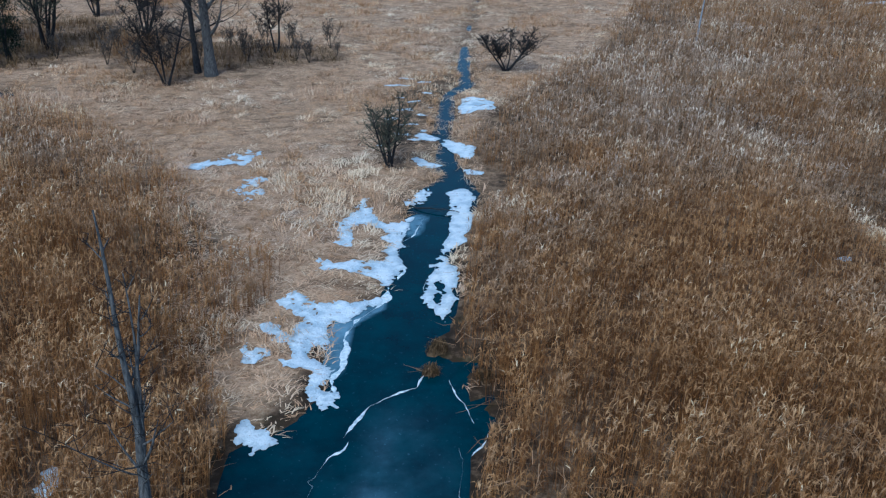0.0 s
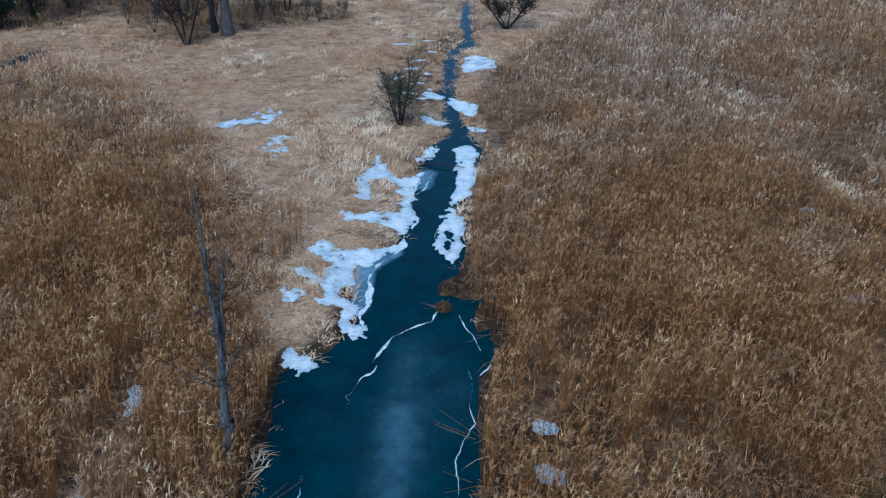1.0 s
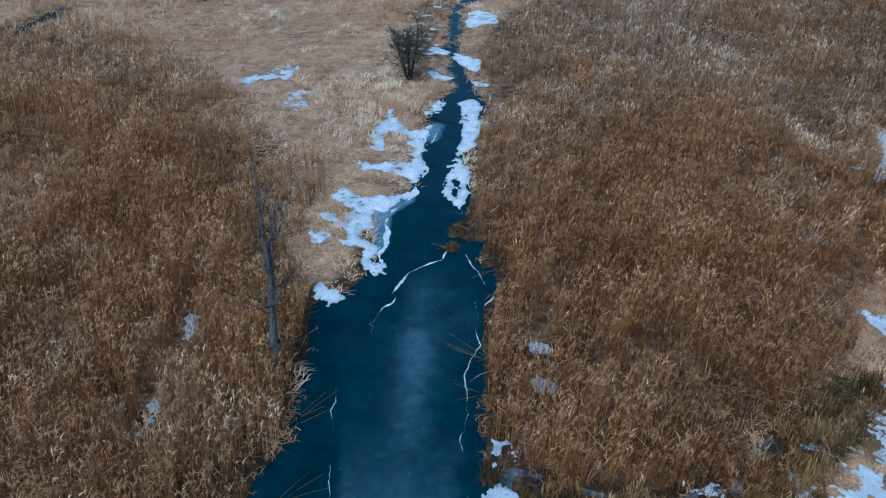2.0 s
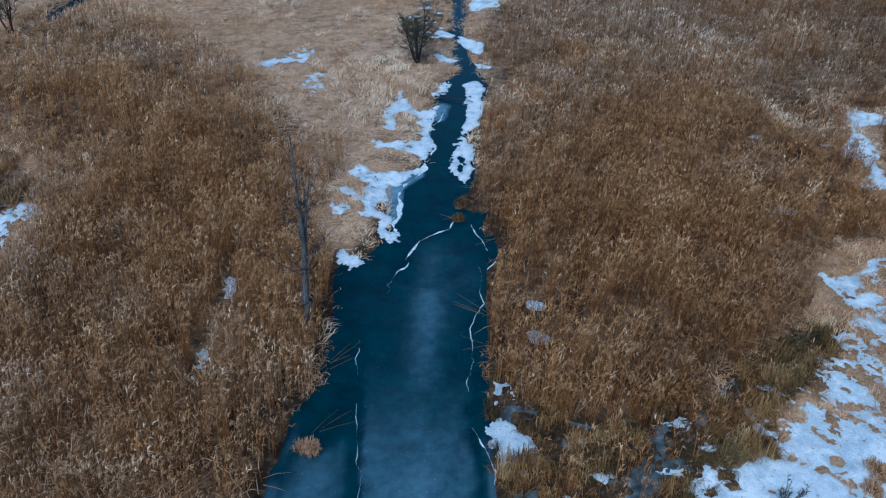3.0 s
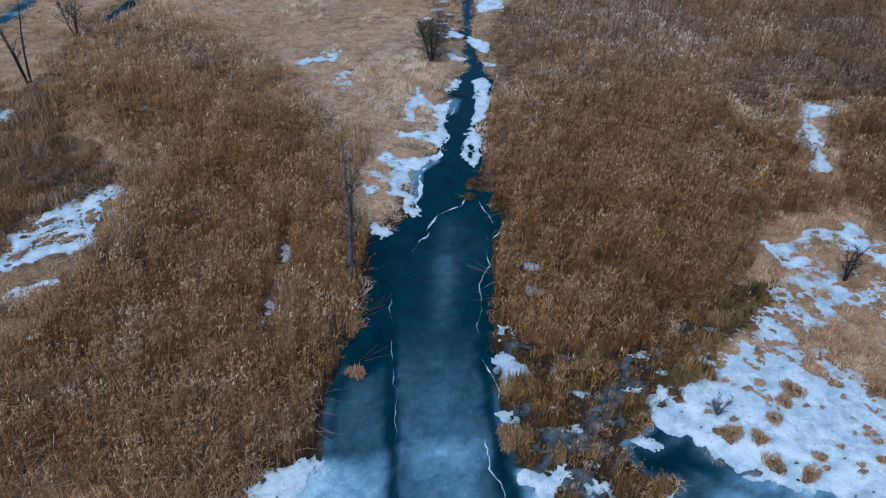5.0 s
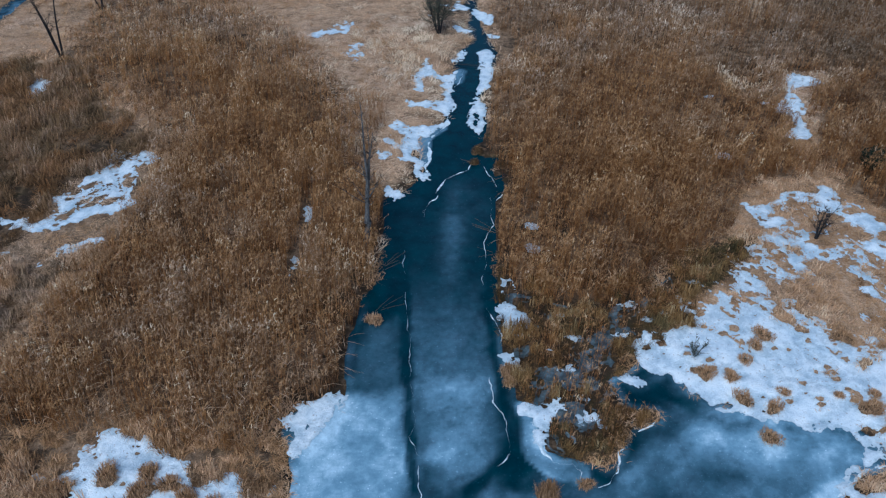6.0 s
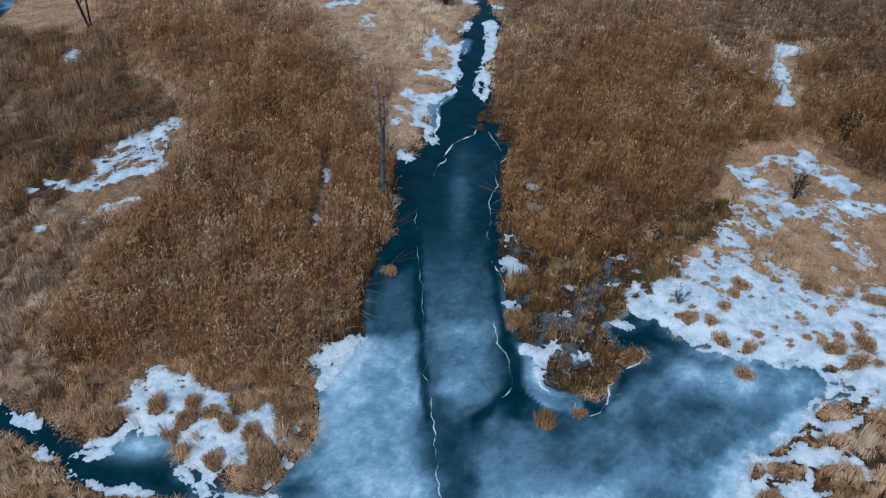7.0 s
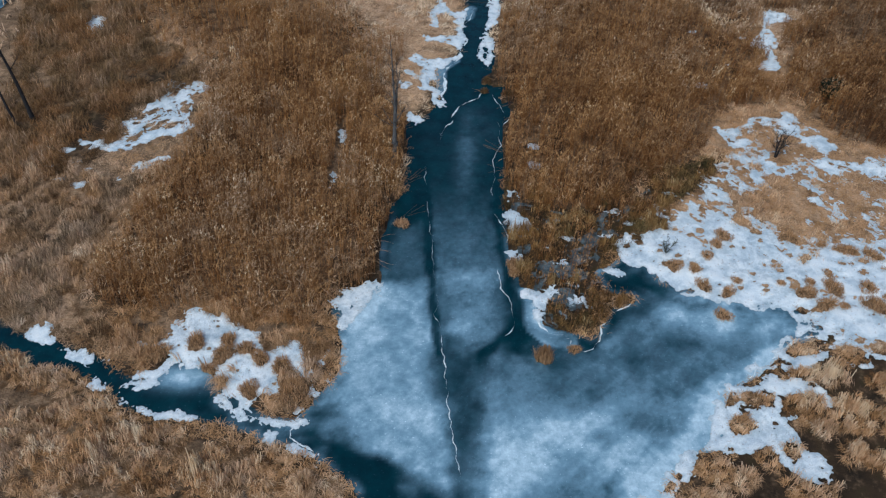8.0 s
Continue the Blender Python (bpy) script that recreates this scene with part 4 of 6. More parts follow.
FROST = [
    (0.88, 0.9, [(-5.3, 3.0), (-3.4, 3.5), (-3.05, 1.9), (-3.0, -0.3), (-2.7, -2.7), (-2.3, -4.7), (-2.0, -7.5), (-3.4, -7.8), (-5.0, -6.5), (-6.6, -5.5), (-7.9, -4.4), (-7.5, -3.0), (-7.2, 0.2), (-6.3, 2.0)]),
    (0.36, 0.5, [(-4.2, 16), (-3.8, 9), (-3.5, 6), (-3.3, 3.7), (-3.0, 1.7), (-2.7, -0.5), (-1.4, -1.0), (-0.3, -0.9), (0.6, -0.3), (0.8, 1.6), (0.4, 3.5), (0.1, 6.3), (0.1, 9), (0.3, 16)]),
    (0.17, 0.9, [(-2.9, 4.5), (-2.5, 1.0), (-1.4, 0.0), (0.4, 0.2), (0.3, 2.4), (-0.3, 4.6)]),
    (0.34, 0.9, [(-5.6, 7.8), (-3.6, 7.8), (-3.3, 3.0), (-4.6, 2.6), (-6.0, 3.2), (-5.9, 5.0)]),
    (0.22, 0.9, [(-3.0, 0.8), (-0.3, 0.4), (-0.1, -2.2), (0.2, -5), (0.4, -13), (-2.0, -13), (-2.7, -4.6)]),
    (0.50, 1.0, [(0.9, -1.0), (1.5, -0.6), (4, -0.9), (6.3, 1.6), (6.6, 3.6), (9, 2.6), (13, 1.9), (14.4, 0.5), (12, -1.2), (9.5, -3.2), (7, -6), (4.6, -11), (3.0, -13.5), (0.5, -14.5), (-1.0, -13), (-1.1, -5), (-0.9, -2.0), (-0.2, -0.2)]),
]


def frost_amount(x, y):
    """Cloudy frost in and on the ice; the creek to the north stays dark and clear."""
    def blob(cx, cy, rx, ry, a):
        return a * np.exp(-(((x - cx) / rx) ** 2 + ((y - cy) / ry) ** 2))
    u, v = x + 0.5 * fbm(x, y, 1.4, 5, 74), y + 1.1 * fbm(x, y, 1.8, 5, 76)
    f = 0.0
    for amount, soft, outline in FROST:
        f = f + amount * step(-soft * 0.6, soft, inside(u, v, np.array(outline)))
    f = f * (1 - 0.88 * step(3, 12, y)) + blob(-1.6, 13.5, 0.6, 3.5, 0.22) + blob(-0.8, 16.5, 1.2, 2.0, 0.10)
    f = f + blob(2.5, -5.0, 2.0, 1.0, 0.38) + blob(0.8, -6.6, 1.4, 1.3, 0.55) + blob(5.0, -7.3, 2.4, 1.3, 0.65) + blob(8.0, -3.8, 1.7, 1.0, 0.50) + blob(6.0, -5.6, 1.5, 0.9, 0.38) + blob(7.8, 1.7, 1.3, 0.7, 0.22) + blob(10.9, 1.2, 2.2, 0.8, 0.40)
    f = f + blob(-13.7, -2.6, 1.5, 0.7, 0.95) + 0.6 * step(0.42, 0.30, np.minimum(near_line(x, y, [(-1.3, 30.2), (-1.5, 28.9)]), near_line(x, y, [(-2.35, 23.3), (-3.0, 22.5), (-3.3, 21.9), (-3.2, 20.7), (-3.3, 19.6)])))
    f = f + 0.45 * step(9, 5, y) * step(-16, -9, x) * step(-0.7, 0.05, snow(x, y)) * (0.6 + 0.6 * fbm(x, y, 0.6, 4, 75))
    f = f + 0.50 * step(0.56, 0.40, near_line(x, y, [(1.15, 2.5), (1.3, 1.4), (1.65, 0.5), (2.2, -0.05), (3.0, -0.25)]))
    f = f + 0.50 * step(1.2, 0.1, near_line(x, y, [(12.4, -0.9), (10.2, -2.9), (9.0, -4.0), (7.6, -5.6), (6.2, -7.2), (5.0, -8.8)]))
    edges = np.exp(-((water_depth(x, y) - 0.05) / 0.16) ** 2) * 0.3 * step(9, 5, y) * step(-14, -8, x)
    dark = 0.92 * step(0.36, 0.14, near_line(x, y, [(-3.95, 11.5), (-3.6, 8), (-3.4, 5.5), (-3.28, 3.8), (-3.05, 1.9), (-2.95, 0.3), (-2.75, -1)]) + 0.16 * fbm(x, y, 0.9, 5, 77))
    dark = dark + (0.95 - 0.65 * step(-0.6, -2.2, y)) * step(0.44, 0.12, near_line(x, y, [(0.3, 11), (0.1, 9), (0.25, 6), (0.45, 4), (0.9, 2.0), (0.85, 0.5), (-0.2, -0.4), (-0.8, -1.2), (-0.92, -2.2)]) + 0.16 * fbm(x, y, 0.9, 5, 78))
    dark = dark + 0.8 * step(0.5, 0.2, near_line(x, y, [(4.0, -0.35), (4.55, 0.4), (4.9, 1.0)]))
    dark = dark + blob(8.4, -0.3, 1.3, 0.4, 0.7) + blob(5.8, -1.3, 0.4, 1.2, 0.55) + blob(3.9, -5.2, 0.6, 0.35, 0.5) + blob(3.0, -0.2, 0.8, 0.6, 0.3) + blob(6.3, 2.4, 0.5, 1.4, 0.4) + blob(-5.4, 3.6, 0.9, 0.30, 0.55) + blob(-5.6, 5.8, 0.30, 1.2, 0.5) + blob(-1.6, -1.8, 0.9, 1.3, 0.5) + blob(-1.5, -4.6, 0.8, 2.0, 0.45)
    a, c = (x + y) * 0.7071, (x - y) * 0.7071
    streaks = fbm(a * 0.4 + 0.4 * fbm(x, y, 1.5, 3, 74), c, 1.5, 6, 72, 0.58) * step(1.0, 3.0, x)
    veil = 1.0 + 0.34 * fbm(x, y, 2.2, 6, 71, 0.58) + 0.62 * streaks + (0.18 + 0.34 * np.exp(-((x + 1.4) / 1.4) ** 2)) * fbm(x, y, 0.9, 6, 79, 0.70)
    return np.clip(0.86 * np.maximum(f * np.clip(veil, 0.3, 2), 0) ** 1.45 * (1 - np.clip(dark, 0, 1)) + edges * (0.5 + 0.5 * fbm(x, y, 0.7, 3, 73)), 0, 0.92)


wx, wy = np.meshgrid(np.arange(-28, 15, 0.14), np.arange(-16.8, 86, 0.14), indexing="ij")
nx, ny = wx.shape
deep = wet(wx, wy).ravel()
quads = grid_faces(nx, ny)
quads = quads[(deep[quads] > -0.75).any(1)]
used, quads = np.unique(quads, return_inverse=True)
px, py = wx.ravel()[used], wy.ravel()[used]
ice = mesh_object("pond_ice", np.stack([px, py, 0.006 * fbm(px, py, 3.0, 2, 81)], 1), quads.reshape(-1, 4), [M_ICE], values={"frost": frost_amount(px, py)}, smooth=True)
tagged(ice, "frozen creek and pond, dark clear ice clouded with white frost", "ice", kind="structure")
for line in SIDE_STREAMS:
    p = np.array(line)
    gx, gy = np.meshgrid(np.arange(p[:, 0].min() - 1.5, p[:, 0].max() + 1.5, 0.25), np.arange(p[:, 1].min() - 1.2, p[:, 1].max() + 1.2, 0.25), indexing="ij")
    f = np.clip(0.12 + 0.45 * fbm(gx, gy, 0.8, 4, 91), 0, 1).ravel()
    tagged(mesh_object("stream_ice", np.stack([gx.ravel(), gy.ravel(), gx.ravel() * 0], 1), grid_faces(*gx.shape), [M_ICE], values={"frost": f}, smooth=True),
           "narrow frozen side stream with streaks of snow", "ice", kind="structure")


def puddle_amount(x, y):
    return np.minimum(zone["fen_east"](x, y) - 0.2, (-fbm(x, y, 1.1, 4, 163) - 0.32 + 0.45 * ragged(x, y, 0.7, 167)) * 0.5)


patch_mesh("fen_puddles", puddle_amount, lambda x, y, f: ground_height(x, y) + 0.03, (0.5, 13, -0.5, 13.5), 0.08, M_PUDDLE, "dull frozen puddles between the sedge of the fen", "ice", "structure")


def snow_top(x, y, f):
    return np.maximum(ground_height(x, y), 0.0) + 0.022 + 0.04 * np.clip(f / 0.35, 0, 1) + 0.012 * fbm(x, y, 0.4, 2, 95)


SNOW_WORDS = {"shelf": "broad crusted snow shelf along the creek bank with straw showing through", "east_flat": "wide snow field broken by brown grass hummocks",
              "south_east": "thin snow between tan hummocks beside the pond", "south_west": "patchy snow around straw tussocks beside the side arm",
              "west_clearing": "ragged snow patch in a clearing of the reeds", "point": "curved snow ledge on the grassy point",
              "east_trail": "crooked strip of snow between the reeds"}
for key, outline in SNOW.items():
    p = np.array(outline)
    box = (p[:, 0].min() - 0.7, p[:, 0].max() + 0.7, p[:, 1].min() - 0.7, p[:, 1].max() + 0.7)
    patch_mesh("snow_patch", lambda x, y: snow_amount(key, x, y), snow_top, box, 0.065 if p[:, 1].min() < 20 else 0.085, M_SNOW,
               SNOW_WORDS.get(key, "small patch of old snow on the marsh"), "snow patch", "stuff", full=0.9 if key.startswith("east_lump") else 0.35)

# ---- ridges of white ice on cracks and plate edges ----
RIDGES = [
    (0.10, [(-3.05, 14.7), (-3.0, 15.0), (-3.2, 15.2), (-2.98, 15.5), (-2.73, 16.0), (-2.38, 16.6)]),
    (0.11, [(-2.55, 16.8), (-2.36, 17.1), (-2.25, 17.5), (-2.03, 18.05), (-1.44, 18.55), (-0.9, 18.9), (-0.68, 19.6)]),
    (0.10, [(0.02, 19.3), (0.22, 18.75), (0.41, 18.1), (0.65, 17.5)]),
    (0.08, [(1.0, 17.2), (0.79, 16.6), (0.53, 16.25)]),
    (0.035, [(-3.8, 12.2), (-3.75, 11.6), (-3.85, 11.2), (-3.75, 10.4)]),
    (0.035, [(-3.65, 9.2), (-3.5, 8.2), (-3.45, 7.2), (-3.3, 6.3), (-3.25, 5.2), (-3.15, 4.2), (-3.0, 3.0)]),
    (0.045, [(0.3, 16.6), (0.35, 15.6), (0.25, 14.8), (0.4, 14.2), (0.1, 13.5), (-0.1, 12.8), (0.0, 11.6), (-0.15, 10.4), (-0.2, 9.7)]),
    (0.07, [(-0.1, 8.2), (0.2, 7.6), (0.4, 7.1), (0.62, 6.6), (0.5, 6.1)]),
    (0.04, [(-2.95, 2.6), (-2.85, 2.0), (-3.0, 1.2), (-2.75, 0.4)]),
    (0.075, [(-2.7, 0.0), (-2.55, -1.2), (-2.4, -2.7), (-2.25, -4.0), (-2.1, -5.2), (-1.9, -6.2), (-1.72, -7.1)]),
    (0.055, [(0.0, 4.2), (0.07, 3.0), (0.55, 2.05), (0.65, 0.6), (0.23, -0.05)]),
    (0.30, [(-1.9, 27.95), (-1.88, 26.4), (-1.95, 25.2), (-2.05, 23.8), (-2.3, 23.2), (-2.8, 22.4), (-3.05, 21.7), (-2.92, 20.7), (-2.95, 19.8), (-3.15, 19.2), (-3.0, 18.5), (-3.2, 18.1)]),
    (0.16, [(-1.14, 30.3), (-1.22, 29.3), (-1.46, 28.5), (-1.95, 27.95)]),
    (0.14, [(-1.95, 26.3), (-1.66, 26.0), (-1.57, 25.7), (-1.76, 25.1)]),
    (0.16, [(1.6, 2.1), (1.68, 1.4), (1.83, 0.62), (2.2, 0.18), (2.88, 0.19), (3.18, -0.24), (3.1, -0.56)]),
    (0.13, [(3.66, -0.85), (4.06, -0.6), (4.58, 0.17), (4.6, 0.69), (5.1, 1.1), (5.28, 1.5), (6.27, 2.2)]),
    (0.22, [(10.37, -2.4), (11.06, -1.7), (11.9, -1.0), (13.2, 0.0), (13.8, 0.25), (14.4, 0.5)]),
    (0.10, [(-8.1, -4.7), (-8.67, -5.2), (-8.67, -5.6), (-8.1, -6.0), (-7.6, -6.25)]),
    (0.06, [(-8.1, -4.1), (-8.6, -4.8), (-9.6, -4.9), (-10.8, -4.5), (-12.0, -4.0)]),
    (0.05, [(-11.5, -4.9), (-12.6, -4.75), (-13.8, -4.5)]),
    (0.05, [(-0.55, 26.0), (-0.8, 25.0), (-0.85, 24.2), (-0.7, 23.5)]),
]


def ice_ridge(line, width, seed):
    """A crooked low ridge of broken white ice along a line, thick and thin by turns."""
    p, out = np.array(line, float), []
    for a, b in zip(p[:-1], p[1:]):
        m = max(2, int(np.hypot(*(b - a)) / 0.07))
        out += [a + (b - a) * k / m for k in range(m)]
    c = np.array(out + [p[-1]])
    s = np.arange(len(c)) * 0.07
    c = c + np.stack([fbm(s, s * 0 + seed, 0.45, 4, 3), fbm(s, s * 0 + seed + 7, 0.35, 5, 4)], 1) * 0.085
    d = np.gradient(c, axis=0)
    side = np.stack([-d[:, 1], d[:, 0]], 1) / (np.linalg.norm(d, axis=1)[:, None] + 1e-6)
    w = width * np.clip(0.36 + 1.25 * fbm(s, s * 0 + seed, 0.7, 5, 6, 0.65), 0.02, 1.4) * np.minimum(1, np.minimum(s, s[-1] - s) / 0.3 + 0.15)
    rows = [np.c_[c + side * (w * k)[:, None], np.full(len(c), h)] for k, h in ((-1, 0.002), (-0.3, 0.03), (0.4, 0.026), (1, 0.002))]
    v = np.stack(rows, 1)
    v[:, 1:3, 2] *= np.clip(w / width, 0.25, 1)[:, None]
    ob = mesh_object("ice_ridge", v.reshape(-1, 3), grid_faces(len(c), 4), [M_RIDGE], smooth=True)
    return tagged(ob, "thin crooked ridge of white ice on the dark frozen creek", "ice ridge", "ice ridges")


for k, (width, line) in enumerate(RIDGES):
    ice_ridge(line, width * 0.42, k * 3.7)


# ---- trees and shrubs, bare ----
def tube(rows, sides):
    """Rings round a bent line of (place, radius)."""
    v, f = [], []
    for k, (p, r) in enumerate(rows):
        q = rows[min(k + 1, len(rows) - 1)][0] - rows[max(k - 1, 0)][0]
        a = q.orthogonal().normalized()
        b = q.normalized().cross(a)
        v += [p + (a * math.cos(t) + b * math.sin(t)) * r for t in (2 * math.pi * i / sides for i in range(sides))]
        if k:
            for i in range(sides):
                j = (i + 1) % sides
                f.append(((k - 1) * sides + i, (k - 1) * sides + j, k * sides + j, k * sides + i))
    return v, f


def bent(start, way, length, r0, r1, steps, wobble, lift, rng):
    p, d, rows = Vector(start), Vector(way).normalized(), []
    for k in range(steps + 1):
        rows.append((p.copy(), r0 + (r1 - r0) * k / steps))
        d = (d + Vector((rng.gauss(0, wobble), rng.gauss(0, wobble), rng.gauss(0, wobble) + lift))).normalized()
        p += d * (length / steps)
    return rows


def tubes_part(name, tubes, sides, material, parent, label="", kind=""):
    v, f = [], []
    for rows in tubes:
        tv, tf = tube(rows, sides)
        f += [tuple(i + len(v) for i in face) for face in tf]
        v += tv
    ob = mesh_object(name, [tuple(p) for p in v], f, [material], parent, smooth=True)
    return tagged(ob, label, kind=kind)


def bare_tree(name, x, y, stems, height, girth, bark, twig, label, category, seed, open_angle=0.25, boughs=7, twigs=7, lean=(0, 0), low=0.25, wobble=0.10, reach=0.45, fork=0.0, ways=None):
    """A leafless tree or shrub: stems that rise from one foot, branches along each stem, and fine twigs."""
    rng = random.Random(seed)
    foot = new(name)
    foot.location = (x, y, float(max(ground_height(np.array([x]), np.array([y]))[0], 0)) - 0.06)
    sprays, fine = [], 0.004 + 0.00015 * max(y + 8, 0)
    if fork:
        tubes_part("bole", [bent((0, 0, 0), (lean[0], lean[1], 1), fork, girth * 1.5, girth * 1.15, 5, 0.03, 0, rng)], 8, bark, foot)
    for s in range(stems):
        a = 2 * math.pi * (s + rng.random() * 0.6) / stems
        tilt = open_angle * rng.uniform(0.35, 1.0) if stems > 1 else 0.03
        way = Vector((math.cos(a) * tilt + lean[0], math.sin(a) * tilt + lean[1], 1))
        if ways:
            way = Vector((*ways[s], 1))
        h, g = (height - fork) * rng.uniform(0.72, 1.0) if s else height - fork, girth * rng.uniform(0.6, 1.0) if s else girth
        off = Vector((lean[0] * fork, lean[1] * fork, fork * 0.96)) + Vector((math.cos(a), math.sin(a), 0)) * girth * (1.2 if stems > 1 and not fork else 0.3 if fork else 0)
        line = bent(off, way, h, g, g * 0.15, 9, wobble * 0.55, 0.03, rng)
        line[0] = (line[0][0], g * 1.35)
        trunk = tubes_part("trunk", [line], 7, bark, foot)
        for k in range(boughs):
            t = low + (0.97 - low) * (k + rng.random()) / boughs
            i = min(int(t * 9), 8)
            p, r = line[i][0].lerp(line[i + 1][0], t * 9 - i), line[i][1]
            b = rng.uniform(0, 2 * math.pi)
            length = height * reach * (1.15 - t) * rng.uniform(0.5, 1.1)
            bough = bent(p, (math.cos(b), math.sin(b), rng.uniform(0.4, 1.1)), length, max(r * 0.42, 0.012), 0.007, 6, wobble, 0.06, rng)
            tubes_part("branch", [bough], 5, bark, trunk)
            for m in range(twigs):
                q = bough[rng.randint(1, 6)][0]
                c = rng.uniform(0, 2 * math.pi)
                spray = bent(q, (math.cos(c), math.sin(c), rng.uniform(0.2, 1.2)), length * rng.uniform(0.25, 0.6), fine * 1.5, fine * 0.6, 2, 0.16, 0.05, rng)
                sprays.append(spray)
                for _ in range(2):
                    c = rng.uniform(0, 2 * math.pi)
                    sprays.append(bent(spray[rng.randint(1, 2)][0], (math.cos(c), math.sin(c), rng.uniform(0.3, 1.2)), length * rng.uniform(0.15, 0.35), fine, fine * 0.4, 1, 0.15, 0.05, rng))
    tubes_part("crown", sprays, 3, twig, foot, "fine bare twigs", "stuff")
    return tagged(foot, label, category)


bare_tree("tree", -5.65, 12.2, 3, 7.9, 0.10, M_PALE_BARK, M_TWIG, "slim grey dead tree with three upright stems among the reeds", "tree", 3, 0.10, 9, 5, (0.06, 0.0), 0.15, 0.06, 0.20, 1.6, ((0.10, 0.0), (0.165, 0.0), (0.13, 0.06)))
bare_tree("shrub", -2.85, 35.5, 5, 3.2, 0.07, M_BARK, M_GREEN_TWIG, "bare olive-grey shrub with many stems beside the creek", "shrub", 4, 0.50, 10, 9, (0, 0), 0.22, 0.10, 0.60)
bare_tree("shrub", 3.2, 53.7, 6, 3.2, 0.09, M_BARK, M_TWIG, "dark bare shrub with wide-spread branches beside the creek", "shrub", 5, 1.25, 10, 11, (0, 0), 0.25, 0.12, 0.6)
bare_tree("tree", 17.7, 63.4, 1, 6.2, 0.085, M_SNAG, M_SNAG, "thin bleached dead snag among the far reeds", "tree", 23, 0.1, 2, 1, (0.03, 0), 0.6, 0.03, 0.08)
bare_tree("tree", -14.8, 51.0, 1, 13.0, 0.34, M_PALE_BARK, M_TWIG, "large bare tree with a thick pale grey trunk", "tree", 6, 0.1, 16, 14, (0.0, 0), 0.16, 0.12, 0.36)
bare_tree("tree", -15.8, 51.6, 1, 11.0, 0.20, M_BARK, M_TWIG, "dark leaning bare tree beside the large one", "tree", 7, 0.1, 14, 14, (-0.13, 0), 0.15, 0.1, 0.32)
bare_tree("tree", -16.9, 48.9, 4, 6.2, 0.075, M_BARK, M_TWIG, "bare tree with several thin stems and dense twigs", "tree", 8, 0.3, 11, 12, (0, 0), 0.2)
bare_tree("tree", -27.9, 57.9, 6, 8.0, 0.13, M_BARK, M_GREEN_TWIG, "spreading bare willow with many dark stems", "tree", 9, 0.38, 10, 11, (0, 0), 0.18)
bare_tree("shrub", -29.0, 69.4, 6, 4.2, 0.10, M_BARK, M_GREEN_TWIG, "small dense bare shrub in the far meadow", "shrub", 10, 0.42, 8, 9)
bare_tree("tree", -11.9, 56.6, 2, 4.6, 0.085, M_BARK, M_TWIG, "small bare tree with a dense round head of twigs", "tree", 11, 0.12, 12, 14, (0.0, 0), 0.4)
bare_tree("tree", -27.2, 15.9, 1, 8.6, 0.13, M_BARK, M_TWIG, "slim dark bare tree standing in the scrub", "tree", 12, 0.1, 8, 6, (0.03, 0), 0.4, 0.08, 0.22)
bare_tree("tree", -27.9, 15.3, 1, 6.8, 0.09, M_BARK, M_TWIG, "thin dark bare tree beside its taller neighbour", "tree", 13, 0.1, 8, 6, (-0.08, 0), 0.4, 0.08, 0.22)
bare_tree("tree", -27.0, 30.9, 3, 6.5, 0.08, M_BARK, M_TWIG, "group of thin bare stems at the edge of the reeds", "tree", 14, 0.2, 6, 5, (-0.02, 0), 0.3, 0.08, 0.2)
bare_tree("shrub", -27.1, 38.8, 4, 3.4, 0.06, M_BARK, M_GREEN_TWIG, "thin bare shrub in the straw meadow", "shrub", 15, 0.3, 7, 7)
bare_tree("shrub", 15.7, 13.3, 5, 2.2, 0.035, M_BARK, M_TWIG, "upright dark bare shrub standing in the snow field", "shrub", 16, 0.2, 6, 5, (0.05, 0.02), 0.2)
bare_tree("shrub", 20.2, 19.1, 8, 1.7, 0.03, M_TWIG, M_NEEDLE, "low dense dark green shrub among the reeds", "shrub", 17, 0.5, 12, 9, (0, 0), 0.1)
bare_tree("shrub", 8.3, 5.4, 6, 1.15, 0.02, M_GREEN_TWIG, M_GREEN_TWIG, "small bare shrub on a hummock at the pond's edge", "shrub", 18, 0.5, 5, 4, (0, 0), 0.15)
bare_tree("tree", -31.8, 57.5, 1, 9.0, 0.16, M_BARK, M_TWIG, "dark bare tree rising behind the evergreen shrub", "tree", 20, 0.1, 9, 8)
bare_tree("tree", -22.5, 62.0, 5, 6.5, 0.11, M_BARK, M_TWIG, "dark bare tree with several stems in the far meadow", "tree", 22, 0.35, 8, 8)


